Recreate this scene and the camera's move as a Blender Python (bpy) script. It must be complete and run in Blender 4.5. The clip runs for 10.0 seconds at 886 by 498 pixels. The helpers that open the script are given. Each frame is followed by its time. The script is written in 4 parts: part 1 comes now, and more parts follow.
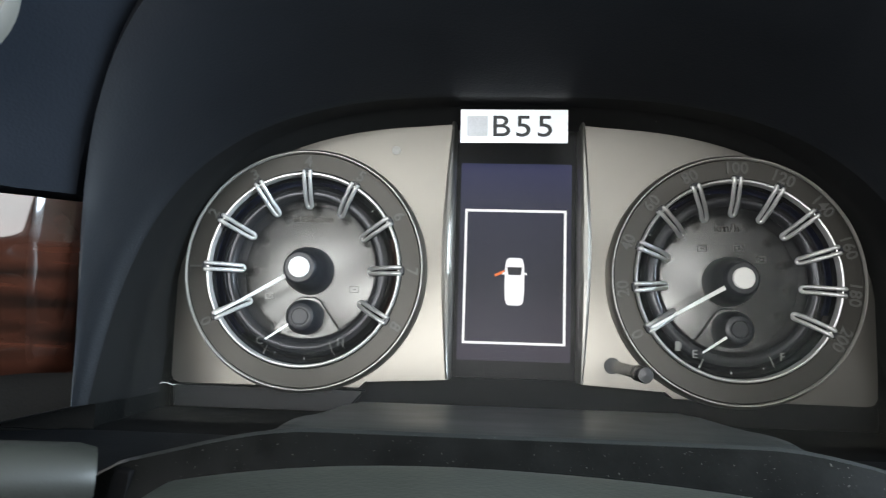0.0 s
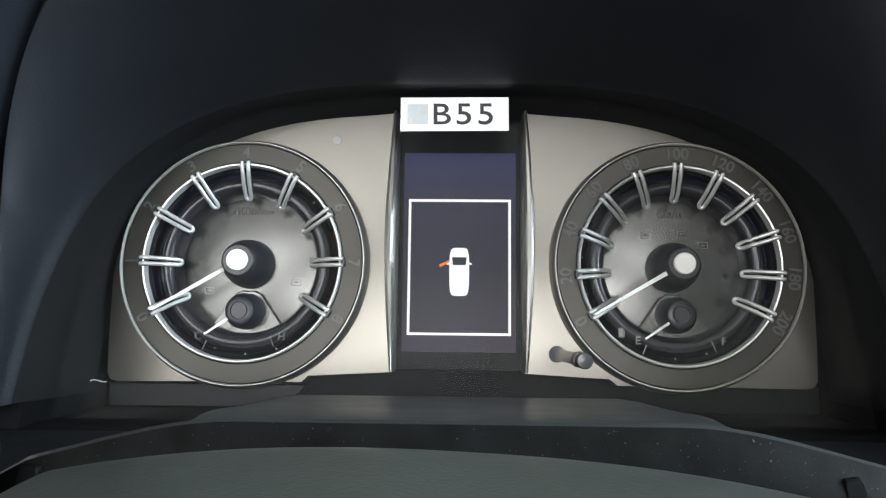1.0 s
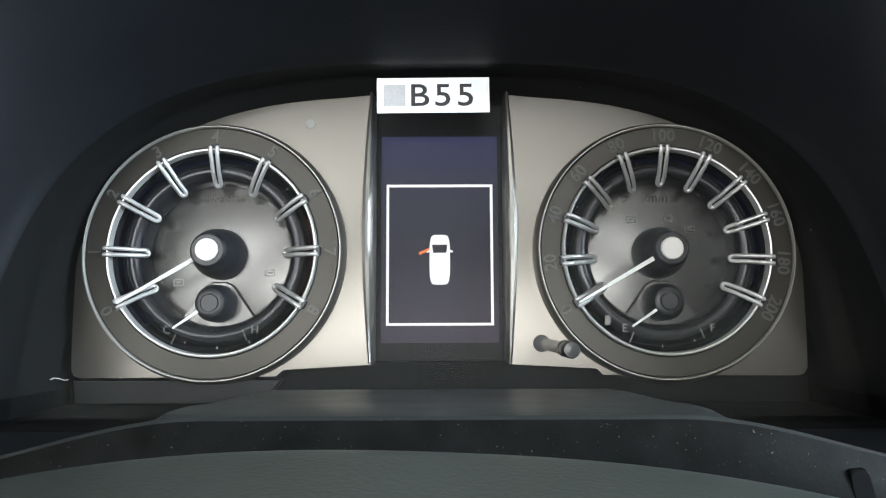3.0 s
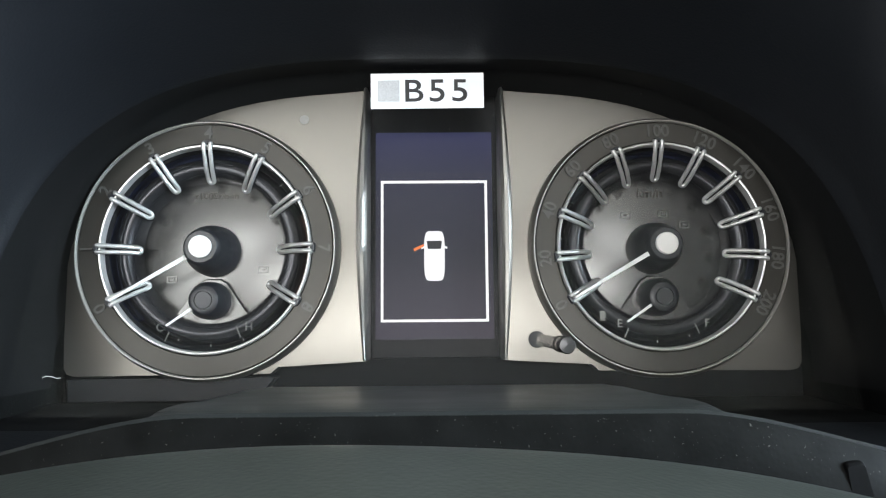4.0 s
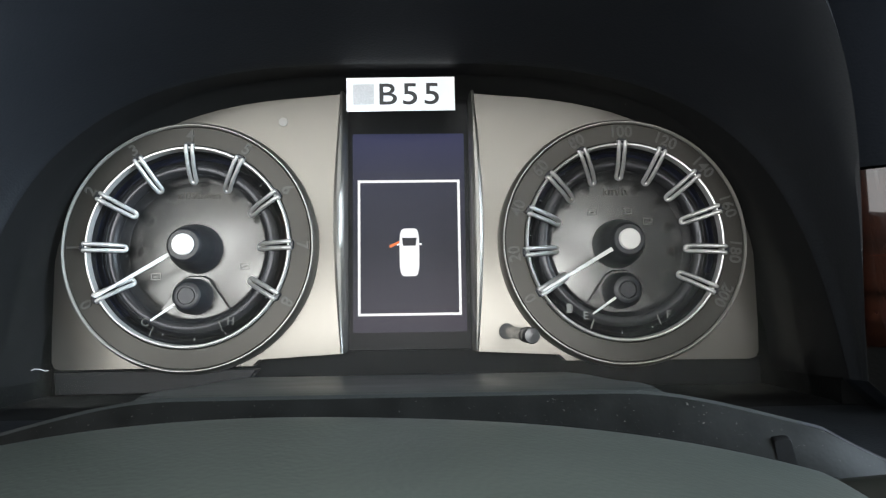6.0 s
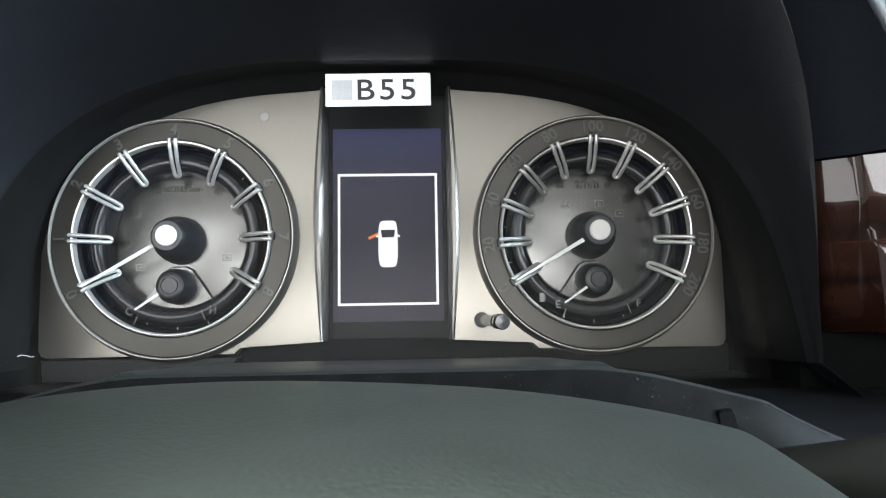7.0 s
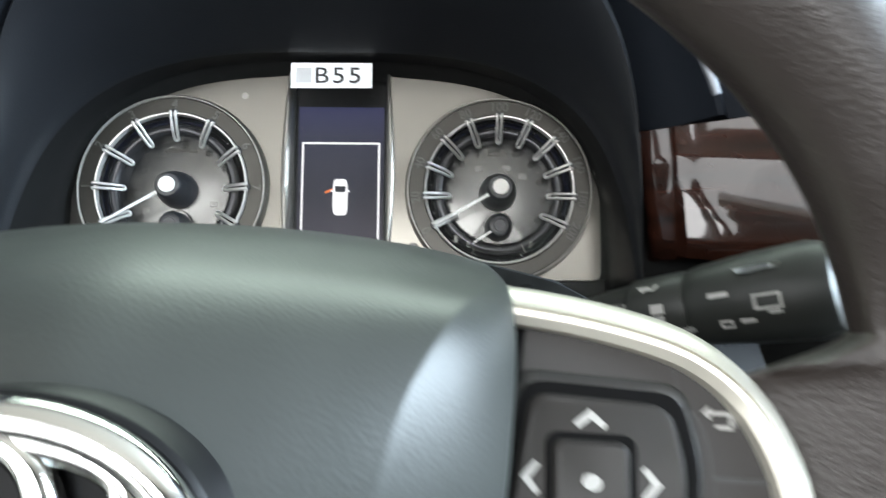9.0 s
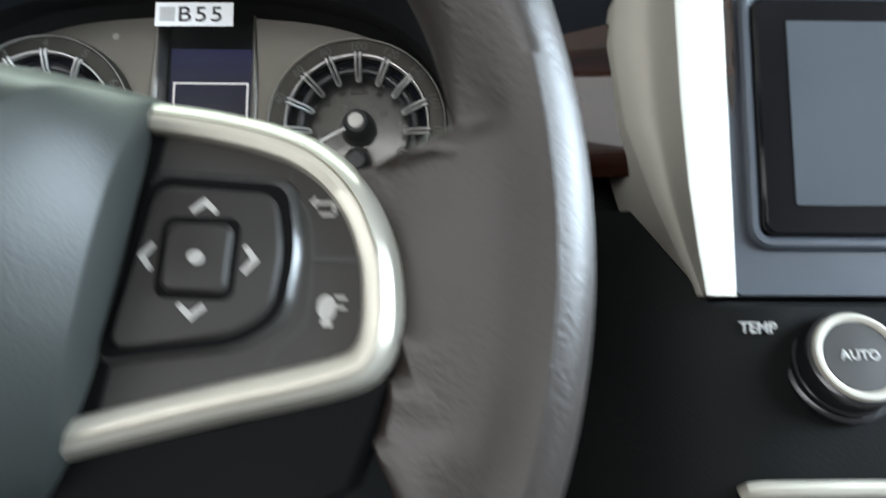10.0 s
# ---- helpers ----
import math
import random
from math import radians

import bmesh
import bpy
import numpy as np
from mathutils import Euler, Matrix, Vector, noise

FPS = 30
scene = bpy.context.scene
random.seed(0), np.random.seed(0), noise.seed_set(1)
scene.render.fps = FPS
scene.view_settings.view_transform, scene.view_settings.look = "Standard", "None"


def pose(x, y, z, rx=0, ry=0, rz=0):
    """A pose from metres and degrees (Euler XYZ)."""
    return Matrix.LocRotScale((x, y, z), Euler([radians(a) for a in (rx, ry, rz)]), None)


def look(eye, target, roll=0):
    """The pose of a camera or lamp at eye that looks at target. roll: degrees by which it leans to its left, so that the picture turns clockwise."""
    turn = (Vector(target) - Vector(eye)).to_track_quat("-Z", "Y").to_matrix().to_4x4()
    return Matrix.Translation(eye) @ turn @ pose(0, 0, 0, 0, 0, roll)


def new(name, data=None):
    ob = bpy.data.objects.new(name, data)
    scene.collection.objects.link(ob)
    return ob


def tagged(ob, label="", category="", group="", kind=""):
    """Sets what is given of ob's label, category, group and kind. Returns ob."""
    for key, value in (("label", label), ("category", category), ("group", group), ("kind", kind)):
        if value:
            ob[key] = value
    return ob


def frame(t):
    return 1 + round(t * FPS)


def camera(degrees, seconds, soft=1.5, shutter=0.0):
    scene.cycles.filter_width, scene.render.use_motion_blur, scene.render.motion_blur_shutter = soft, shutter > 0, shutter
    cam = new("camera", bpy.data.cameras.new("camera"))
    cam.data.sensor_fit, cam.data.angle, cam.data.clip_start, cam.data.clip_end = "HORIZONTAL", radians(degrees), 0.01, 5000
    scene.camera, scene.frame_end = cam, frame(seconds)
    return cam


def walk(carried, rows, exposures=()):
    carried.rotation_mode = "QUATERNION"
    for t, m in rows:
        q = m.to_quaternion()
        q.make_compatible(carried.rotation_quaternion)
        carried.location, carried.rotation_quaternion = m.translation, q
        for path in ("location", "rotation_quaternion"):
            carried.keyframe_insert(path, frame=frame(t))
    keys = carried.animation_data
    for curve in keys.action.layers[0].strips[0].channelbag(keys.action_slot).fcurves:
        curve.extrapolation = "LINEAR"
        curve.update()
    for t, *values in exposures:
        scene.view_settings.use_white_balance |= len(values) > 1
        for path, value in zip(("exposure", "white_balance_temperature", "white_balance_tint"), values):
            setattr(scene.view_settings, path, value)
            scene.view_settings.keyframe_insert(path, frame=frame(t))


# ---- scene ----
# The frame of the dashboard: origin in the middle of the display, x right, y ahead, z up.
DASH = pose(0, 0, 0.78)

cam = camera(64.0, 10.0, soft=1.1, shutter=0.6)
# seconds, eye x, y, z, yaw, pitch, roll
ROWS = [
    (0, -0.0122, -0.3321, -0.0356, 3.74, 6.93, 1.79),
    (0.5, -0.0050, -0.3280, -0.0374, 2.56, 7.02, 1.23),
    (1, 0.0006, -0.3270, -0.0399, 1.44, 7.10, 0.63),
    (1.5, 0.0006, -0.3215, -0.0408, 0.76, 6.91, 0.33),
    (2, 0.0001, -0.3186, -0.0412, 0.38, 6.77, 0.12),
    (2.5, 0.0002, -0.3165, -0.0402, 0.08, 6.54, -0.07),
    (4, -0.0005, -0.3142, -0.0408, -0.79, 6.20, -0.50),
    (4.5, -0.0013, -0.3147, -0.0414, -0.98, 6.06, -0.63),
    (5, 0.0000, -0.3175, -0.0418, -1.22, 6.16, -0.73),
    (5.5, 0.0025, -0.3224, -0.0419, -1.40, 6.07, -0.81),
    (7, 0.0145, -0.3368, -0.0489, -1.99, 6.15, -1.01),
    (7.5, 0.0161, -0.3431, -0.0519, -2.10, 6.26, -0.98),
    (8, 0.0150, -0.3615, -0.0597, -2.35, 6.22, -0.89),
    (8.5, 0.0306, -0.3915, -0.0756, -2.06, 6.02, -0.42),
    (9, 0.0558, -0.4265, -0.0879, -0.94, 6.26, 0.26),
    (9.3, 0.0813, -0.4363, -0.1028, -0.89, 6.28, 0.14),
    (9.5, 0.0992, -0.4415, -0.1070, -1.02, 6.67, 0.37),
    (9.7, 0.1144, -0.4403, -0.1159, -0.99, 7.05, 0.37),
    (9.8, 0.1251, -0.4376, -0.1222, -1.00, 7.10, 0.34),
    (10, 0.1410, -0.4377, -0.1366, -0.96, 7.15, 0.24),
]


def eye_pose(x, y, z, yaw, pitch, roll):
    return DASH @ Matrix.Translation((x, y, z)) @ pose(0, 0, 0, 0, 0, yaw) @ pose(0, 0, 0, 90 + pitch, 0, 0) @ pose(0, 0, 0, 0, 0, roll)


walk(cam, [(row[0], eye_pose(*row[1:])) for row in ROWS], [(0, 0.06), (7.0, 0.08), (7.5, 0.13), (8.5, 0.30), (9.0, 0.2), (9.5, 0.06), (10.0, -0.45)])

# ---- light ----
world = bpy.data.worlds.new("world")
scene.world = world
world.use_nodes = True
wn = world.node_tree.nodes
sky = wn.new("ShaderNodeTexSky")
sky.sky_type, sky.sun_disc = "NISHITA", False
sky.sun_elevation, sky.sun_rotation = radians(50), radians(200)
world.node_tree.links.new(sky.outputs[0], wn["Background"].inputs[0])
wn["Background"].inputs[1].default_value = 0.05


def window_light(name, eye, target, width, height, watts, colour):
    data = bpy.data.lights.new(name, "AREA")
    data.shape, data.size, data.size_y, data.energy, data.color = "RECTANGLE", width, height, watts, colour
    lamp = new(name, data)
    lamp.matrix_basis = DASH @ look(eye, target)
    return lamp


window_light("door_daylight", (-0.76, -0.95, -0.15), (0.0, -0.2, 0.0), 1.0, 0.8, 12, (0.95, 0.98, 1.0))
window_light("passenger_window_daylight", (1.17, -0.40, 0.17), (0.0, -0.30, -0.05), 1.25, 0.42, 106, (0.72, 0.87, 1.0))
window_light("windscreen_daylight", (0.2, 0.10, 0.62), (0.1, -0.35, -0.1), 1.2, 0.35, 12.5, (0.82, 1.0, 0.88))
# Unseen rear lamp, added to match the dial and face reflections.
window_light("rear_fill_light", (-0.08, -2.15, 0.08), (0.0, -0.1, 0.0), 1.16, 0.70, 31, (0.97, 0.985, 1.0))

# ---- materials ----


def material(name, colour, rough=0.5, metal=0.0, grain=0.0, grain_size=0.001, vary=0.12, vary_size=0.02, coat=0.0, dust=0.0, spec=0.5, uneven=0.08):
    """A surface with two scales of variation: broad tone and roughness, and fine relief."""
    m = bpy.data.materials.new(name)
    m.use_nodes = True
    t, n = m.node_tree, m.node_tree.nodes
    b = n["Principled BSDF"]
    b.inputs["Roughness"].default_value = rough
    b.inputs["Metallic"].default_value = metal
    b.inputs["Coat Weight"].default_value = coat
    b.inputs["Coat Roughness"].default_value = 0.04
    b.inputs["Specular IOR Level"].default_value = spec
    place = n.new("ShaderNodeTexCoord")
    broad = n.new("ShaderNodeTexNoise")
    broad.inputs["Scale"].default_value = 1 / vary_size
    broad.inputs["Detail"].default_value = 4
    t.links.new(place.outputs["Object"], broad.inputs["Vector"])
    mix = n.new("ShaderNodeMix")
    mix.data_type = "RGBA"
    mix.inputs["A"].default_value = (*[c * (1 - vary) for c in colour], 1)
    mix.inputs["B"].default_value = (*[min(1, c * (1 + vary)) for c in colour], 1)
    t.links.new(broad.outputs[0], mix.inputs["Factor"])
    t.links.new(mix.outputs["Result"], b.inputs["Base Color"])
    spread = n.new("ShaderNodeMapRange")
    spread.inputs["To Min"].default_value = max(0.02, rough - uneven)
    spread.inputs["To Max"].default_value = min(1, rough + uneven)
    t.links.new(broad.outputs[0], spread.inputs["Value"])
    t.links.new(spread.outputs[0], b.inputs["Roughness"])
    if grain:
        fine = n.new("ShaderNodeTexVoronoi")
        fine.feature = "SMOOTH_F1"
        fine.inputs["Scale"].default_value = 1 / grain_size
        t.links.new(place.outputs["Object"], fine.inputs["Vector"])
        bump = n.new("ShaderNodeBump")
        bump.inputs["Strength"].default_value = grain
        bump.inputs["Distance"].default_value = grain_size * 0.3
        t.links.new(fine.outputs["Distance"], bump.inputs["Height"])
        t.links.new(bump.outputs[0], b.inputs["Normal"])
    if dust:
        specks = n.new("ShaderNodeTexNoise")
        specks.inputs["Scale"].default_value = 1300
        specks.inputs["Detail"].default_value = 2
        t.links.new(place.outputs["Object"], specks.inputs["Vector"])
        few = n.new("ShaderNodeMapRange")
        few.inputs["From Min"].default_value = 0.70
        few.inputs["From Max"].default_value = 0.76
        few.inputs["To Max"].default_value = dust
        t.links.new(specks.outputs[0], few.inputs["Value"])
        over = n.new("ShaderNodeMix")
        over.data_type = "RGBA"
        over.inputs["B"].default_value = (0.45, 0.44, 0.4, 1)
        t.links.new(few.outputs[0], over.inputs["Factor"])
        t.links.new(mix.outputs["Result"], over.inputs["A"])
        t.links.new(over.outputs["Result"], b.inputs["Base Color"])
    return m


def glowing(name, colour, strength):
    m = bpy.data.materials.new(name)
    m.use_nodes = True
    b = m.node_tree.nodes["Principled BSDF"]
    b.inputs["Base Color"].default_value = (0.01, 0.01, 0.012, 1)
    b.inputs["Roughness"].default_value = 0.4
    b.inputs["Specular IOR Level"].default_value = 0.15
    b.inputs["Emission Color"].default_value = (*colour, 1)
    b.inputs["Emission Strength"].default_value = strength
    return m


M_HOOD = material("soft_dark_plastic", (0.0052, 0.0062, 0.0082), 0.50, spec=0.29, grain=0.25, grain_size=0.0009)
M_UPPER = material("dark_grained_pad", (0.0080, 0.0098, 0.0132), 0.55, spec=0.04, grain=0.25, grain_size=0.0009)
M_TUNNEL = material("black_plastic", (0.0085, 0.0087, 0.0090), 0.5, spec=0.05, grain=0.1, grain_size=0.0006)
# One dusty column plastic in three tones: lit top, shaded front, window sheen.
M_LEDGE = material("dusty_lit_grey_plastic", (0.022, 0.0240, 0.0236), 0.40, spec=0.32, grain=0.12, grain_size=0.0008, dust=0.25)
M_SHROUD = material("dusty_shaded_black_plastic", (0.0058, 0.0060, 0.0058), 0.42, spec=0.04, grain=0.12, grain_size=0.0012, dust=0.16, vary=0.75, vary_size=0.009)
M_SIDE = material("window_sheen_plastic", (0.020, 0.0225, 0.026), 0.30, spec=0.6, grain=0.08, grain_size=0.0008)
M_FACE = material("champagne_metal_paint", (0.170, 0.160, 0.140), 0.31, metal=0.9, vary=0.03, uneven=0.02)
M_TRIM = material("pale_champagne_metal", (0.24, 0.23, 0.21), 0.30, metal=0.8, vary=0.03, uneven=0.02)
M_LIP = material("bright_champagne_edge", (0.40, 0.385, 0.35), 0.34, metal=0.45, vary=0.03, uneven=0.02)
M_DIAL = material("dark_champagne_ring", (0.041, 0.038, 0.032), 0.36, metal=0.6, vary=0.04, uneven=0.03)
M_DISH = material("smoked_gloss_plastic", (0.121, 0.120, 0.115), 0.265, metal=0.88, vary=0.03, vary_size=0.03, uneven=0.012)
M_BOWL = material("gloss_black_plastic", (0.036, 0.036, 0.039), 0.24, metal=0.6, vary=0.1, uneven=0.03)
M_CHROME = material("satin_chrome", (0.56, 0.555, 0.54), 0.40, metal=0.75, vary=0.04, uneven=0.03)
M_RING = material("bright_silver_paint", (0.48, 0.475, 0.458), 0.30, metal=0.55, vary=0.03, uneven=0.03)
M_FRAME = material("piano_black", (0.005, 0.005, 0.006), 0.12, spec=0.35, uneven=0.02)
M_POLISHED = material("polished_chrome", (0.66, 0.66, 0.64), 0.12, metal=1.0, vary=0.03)
M_BLACK = material("matt_black_plastic", (0.0045, 0.0045, 0.005), 0.42, spec=0.14)
M_HUB = material("dark_blue_grey_plastic", (0.0085, 0.0095, 0.0125), 0.34, spec=0.5, uneven=0.03)
M_BLUETINT = material("blue_reflection_tint", (0.006, 0.008, 0.022), 0.35, spec=0.4)
M_REDTINT = material("red_reflection_tint", (0.050, 0.014, 0.008), 0.35, spec=0.4)
M_FAINT = material("faint_smoked_print", (0.104, 0.103, 0.098), 0.28, metal=0.88, vary=0.03, uneven=0.02)
M_WHITE = material("white_print", (0.8, 0.8, 0.78), 0.5, vary=0.03)
M_MARK = material("pale_symbol_print", (0.30, 0.295, 0.28), 0.5, vary=0.05)
M_CAP = material("white_needle_cap", (0.82, 0.8, 0.76), 0.35, vary=0.02)
M_NUM = material("faint_grey_print", (0.092, 0.090, 0.083), 0.45, spec=0.2, vary=0.05)
M_DIALINK = material("grey_dial_print", (0.20, 0.195, 0.18), 0.45, spec=0.2, vary=0.05)
M_PAPER = material("white_paper_label", (0.88, 0.89, 0.90), 0.6, vary=0.03)
M_INK = material("black_ink", (0.012, 0.012, 0.012), 0.5)
M_GREYINK = material("grey_print", (0.5, 0.5, 0.5), 0.6, vary=0.3, vary_size=0.0006)
M_WOOD = material("dark_lacquered_wood", (0.040, 0.010, 0.006), 0.25, vary=0.5, vary_size=0.01, coat=0.9, spec=0.12)
wn_wood = M_WOOD.node_tree.nodes
streak, stretch, wood_ramp, wood_at = wn_wood.new("ShaderNodeTexNoise"), wn_wood.new("ShaderNodeMapping"), wn_wood.new("ShaderNodeValToRGB"), wn_wood.new("ShaderNodeTexCoord")
stretch.inputs["Scale"].default_value = (14, 14, 150)
streak.inputs["Scale"].default_value = 1.0
streak.inputs["Detail"].default_value = 6
streak.inputs["Distortion"].default_value = 0.8
M_WOOD.node_tree.links.new(wood_at.outputs["Object"], stretch.inputs["Vector"])
M_WOOD.node_tree.links.new(stretch.outputs[0], streak.inputs["Vector"])
M_WOOD.node_tree.links.new(streak.outputs[0], wood_ramp.inputs[0])
wood_ramp.color_ramp.elements[0].position, wood_ramp.color_ramp.elements[0].color = 0.34, (0.007, 0.0035, 0.0025, 1)
wood_ramp.color_ramp.elements[1].position, wood_ramp.color_ramp.elements[1].color = 0.66, (0.032, 0.0105, 0.0062, 1)
M_WOOD.node_tree.links.new(wood_ramp.outputs[0], wn_wood["Principled BSDF"].inputs["Base Color"])
M_SILVER = material("satin_silver_trim", (0.50, 0.475, 0.41), 0.32, metal=0.5, vary=0.04)
M_BEZEL = material("warm_silver_paint", (0.37, 0.35, 0.305), 0.45, metal=0.05, spec=0.25, vary=0.04)
M_STEM = material("grey_gloss_plastic", (0.035, 0.034, 0.033), 0.22, spec=0.6)
M_EDGE = material("painted_glint_grey", (0.16, 0.17, 0.19), 0.34, metal=0.5, vary=0.04)
M_VENT = material("dull_beige_paint", (0.10, 0.095, 0.085), 0.5, vary=0.05)
M_PAD = material("dark_grey_pad", (0.0250, 0.0278, 0.0262), 0.42, spec=0.31, grain=0.17, grain_size=0.0009)
M_LEATHER = material("brown_grey_leather", (0.0225, 0.0174, 0.0150), 0.42, spec=0.47, grain=0.4, grain_size=0.0011)
# fine creases across the leather
ln, lt = M_LEATHER.node_tree.nodes, M_LEATHER.node_tree
crease_at, crease_map, crease_noise, crease_bump = ln.new("ShaderNodeTexCoord"), ln.new("ShaderNodeMapping"), ln.new("ShaderNodeTexNoise"), ln.new("ShaderNodeBump")
crease_map.inputs["Scale"].default_value = (520, 560, 760)
crease_noise.inputs["Scale"].default_value = 1.0
crease_noise.inputs["Detail"].default_value = 3
crease_bump.inputs["Strength"].default_value = 0.34
crease_bump.inputs["Distance"].default_value = 0.0007
lt.links.new(crease_at.outputs["Object"], crease_map.inputs["Vector"])
lt.links.new(crease_map.outputs[0], crease_noise.inputs["Vector"])
lt.links.new(crease_noise.outputs[0], crease_bump.inputs["Height"])
lt.links.new(crease_bump.outputs[0], ln["Principled BSDF"].inputs["Normal"])
M_BUTTON = material("dark_button_plastic", (0.0260, 0.0240, 0.0226), 0.45, spec=0.2, grain=0.1, grain_size=0.0006)
M_STALK = material("dark_olive_plastic", (0.018, 0.019, 0.0168), 0.45, spec=0.35, grain=0.1, grain_size=0.0007)
M_STRIP = material("painted_cover_reflection", (0.012, 0.012, 0.0125), 0.45, spec=0.2)
M_SMUDGE = material("pale_smudge", (0.27, 0.26, 0.235), 0.5, vary=0.05)
# Black of tabs and grooves, also painted shade beside the pad and below.
M_DEEP = material("deep_black_and_shade", (0.0025, 0.0025, 0.0027), 0.6, spec=0.06)
M_DASH = material("dark_dash_plastic", (0.0042, 0.0045, 0.0045), 0.55, spec=0.06, grain=0.3, grain_size=0.001)
M_STACK = material("blue_grey_panel", (0.035, 0.040, 0.050), 0.45, spec=0.3, grain=0.08, grain_size=0.0008)
M_GLASS_DARK = material("dark_display_glass", (0.055, 0.063, 0.072), 0.15, vary=0.15, vary_size=0.05)
M_CABIN = material("beige_lining", (0.38, 0.355, 0.31), 0.8, grain=0.2, grain_size=0.002)
M_REAR = material("low_reflection_lining", (0.07, 0.066, 0.06), 0.8, grain=0.2, grain_size=0.002)
M_CARPET = material("dark_carpet", (0.04, 0.038, 0.036), 0.9, grain=0.6, grain_size=0.003)
M_SCREEN = glowing("dim_display", (0.03, 0.032, 0.075), 1.0)
# the display's own picture: deep blue above, violet grey below
sn, st = M_SCREEN.node_tree.nodes, M_SCREEN.node_tree
coord, split, ramp = sn.new("ShaderNodeTexCoord"), sn.new("ShaderNodeSeparateXYZ"), sn.new("ShaderNodeValToRGB")
st.links.new(coord.outputs["Generated"], split.inputs[0])
st.links.new(split.outputs["Z"], ramp.inputs[0])
ramp.color_ramp.elements[0].color = (0.026, 0.019, 0.033, 1)
ramp.color_ramp.elements[1].color = (0.018, 0.020, 0.070, 1)
ramp.color_ramp.elements.new(0.4).color = (0.010, 0.0095, 0.020, 1)
ramp.color_ramp.elements.new(0.74).color = (0.013, 0.014, 0.034, 1)
st.links.new(ramp.outputs[0], sn["Principled BSDF"].inputs["Emission Color"])
M_DARKSCREEN = glowing("dark_display_shape", (0.01, 0.01, 0.014), 1.0)


def clear_cover(name):
    """Clear plastic with a thin gloss and a few dust specks."""
    m = bpy.data.materials.new(name)
    m.use_nodes = True
    t, n = m.node_tree, m.node_tree.nodes
    n.remove(n["Principled BSDF"])
    clear, gloss, dust = n.new("ShaderNodeBsdfTransparent"), n.new("ShaderNodeBsdfGlossy"), n.new("ShaderNodeBsdfDiffuse")
    gloss.inputs["Roughness"].default_value = 0.05
    dust.inputs["Color"].default_value = (0.6, 0.6, 0.56, 1)
    fres = n.new("ShaderNodeFresnel")
    fres.inputs["IOR"].default_value = 1.25
    one, two = n.new("ShaderNodeMixShader"), n.new("ShaderNodeMixShader")
    place, specks, few = n.new("ShaderNodeTexCoord"), n.new("ShaderNodeTexNoise"), n.new("ShaderNodeMapRange")
    specks.inputs["Scale"].default_value = 800
    specks.inputs["Detail"].default_value = 1
    few.inputs["From Min"].default_value = 0.765
    few.inputs["From Max"].default_value = 0.80
    few.inputs["To Min"].default_value = 0.006
    few.inputs["To Max"].default_value = 0.28
    t.links.new(place.outputs["Object"], specks.inputs["Vector"])
    t.links.new(specks.outputs[0], few.inputs["Value"])
    t.links.new(fres.outputs[0], one.inputs[0])
    t.links.new(clear.outputs[0], one.inputs[1])
    t.links.new(gloss.outputs[0], one.inputs[2])
    t.links.new(few.outputs[0], two.inputs[0])
    t.links.new(one.outputs[0], two.inputs[1])
    t.links.new(dust.outputs[0], two.inputs[2])
    t.links.new(two.outputs[0], n["Material Output"].inputs["Surface"])
    return m


M_COVER = clear_cover("clear_cover_plastic")
M_LIT = glowing("white_display_light", (0.95, 0.95, 0.97), 1.0)
M_ORANGE = glowing("orange_display_light", (1.0, 0.22, 0.04), 0.9)

# ---- mesh helpers ----


def finish(name, verts, faces, mat, angle=35):
    me = bpy.data.meshes.new(name)
    me.from_pydata([tuple(v) for v in verts], [], faces)
    me.validate()
    bm = bmesh.new()
    bm.from_mesh(me)
    bmesh.ops.recalc_face_normals(bm, faces=bm.faces)
    bm.to_mesh(me)
    bm.free()
    me.polygons.foreach_set("use_smooth", [True] * len(me.polygons))
    me.set_sharp_from_angle(angle=radians(angle))
    me.materials.append(mat)
    return me


def part(name, mesh, parent, label="", m=None):
    ob = new(name, mesh)
    ob.parent = parent
    if m is not None:
        ob.matrix_basis = m
    if label:
        ob["label"] = label
    return ob


def thing(name, mesh, label, category, m=None, group="", kind=""):
    ob = new(name, mesh)
    ob.matrix_basis = DASH @ (m if m is not None else Matrix())
    return tagged(ob, label, category, group, kind)


def loft(rings, closed=True, cap_first=False, cap_last=False):
    """Verts and faces of a skin over rings of the same count."""
    n = len(rings[0])
    verts = [v for r in rings for v in r]
    faces = []
    for i in range(len(rings) - 1):
        for j in range(n if closed else n - 1):
            k = (j + 1) % n
            faces.append((i * n + j, i * n + k, (i + 1) * n + k, (i + 1) * n + j))
    if cap_first:
        faces.append(tuple(range(n)))
    if cap_last:
        faces.append(tuple(range((len(rings) - 1) * n, len(rings) * n)))
    return verts, faces


def revolve(profile, n=64, a0=0.0, a1=360.0, cap=False):
    """Profile of (radius, height towards the driver) turned about the local y axis."""
    whole = abs(a1 - a0 - 360) < 1e-6
    steps = n if whole else n + 1
    angles = [radians(a0 + (a1 - a0) * k / n) for k in range(steps)]
    rings = [[(r * math.cos(a), -h, r * math.sin(a)) for a in angles] for r, h in profile]
    return loft(rings, whole, cap and whole, cap and whole)


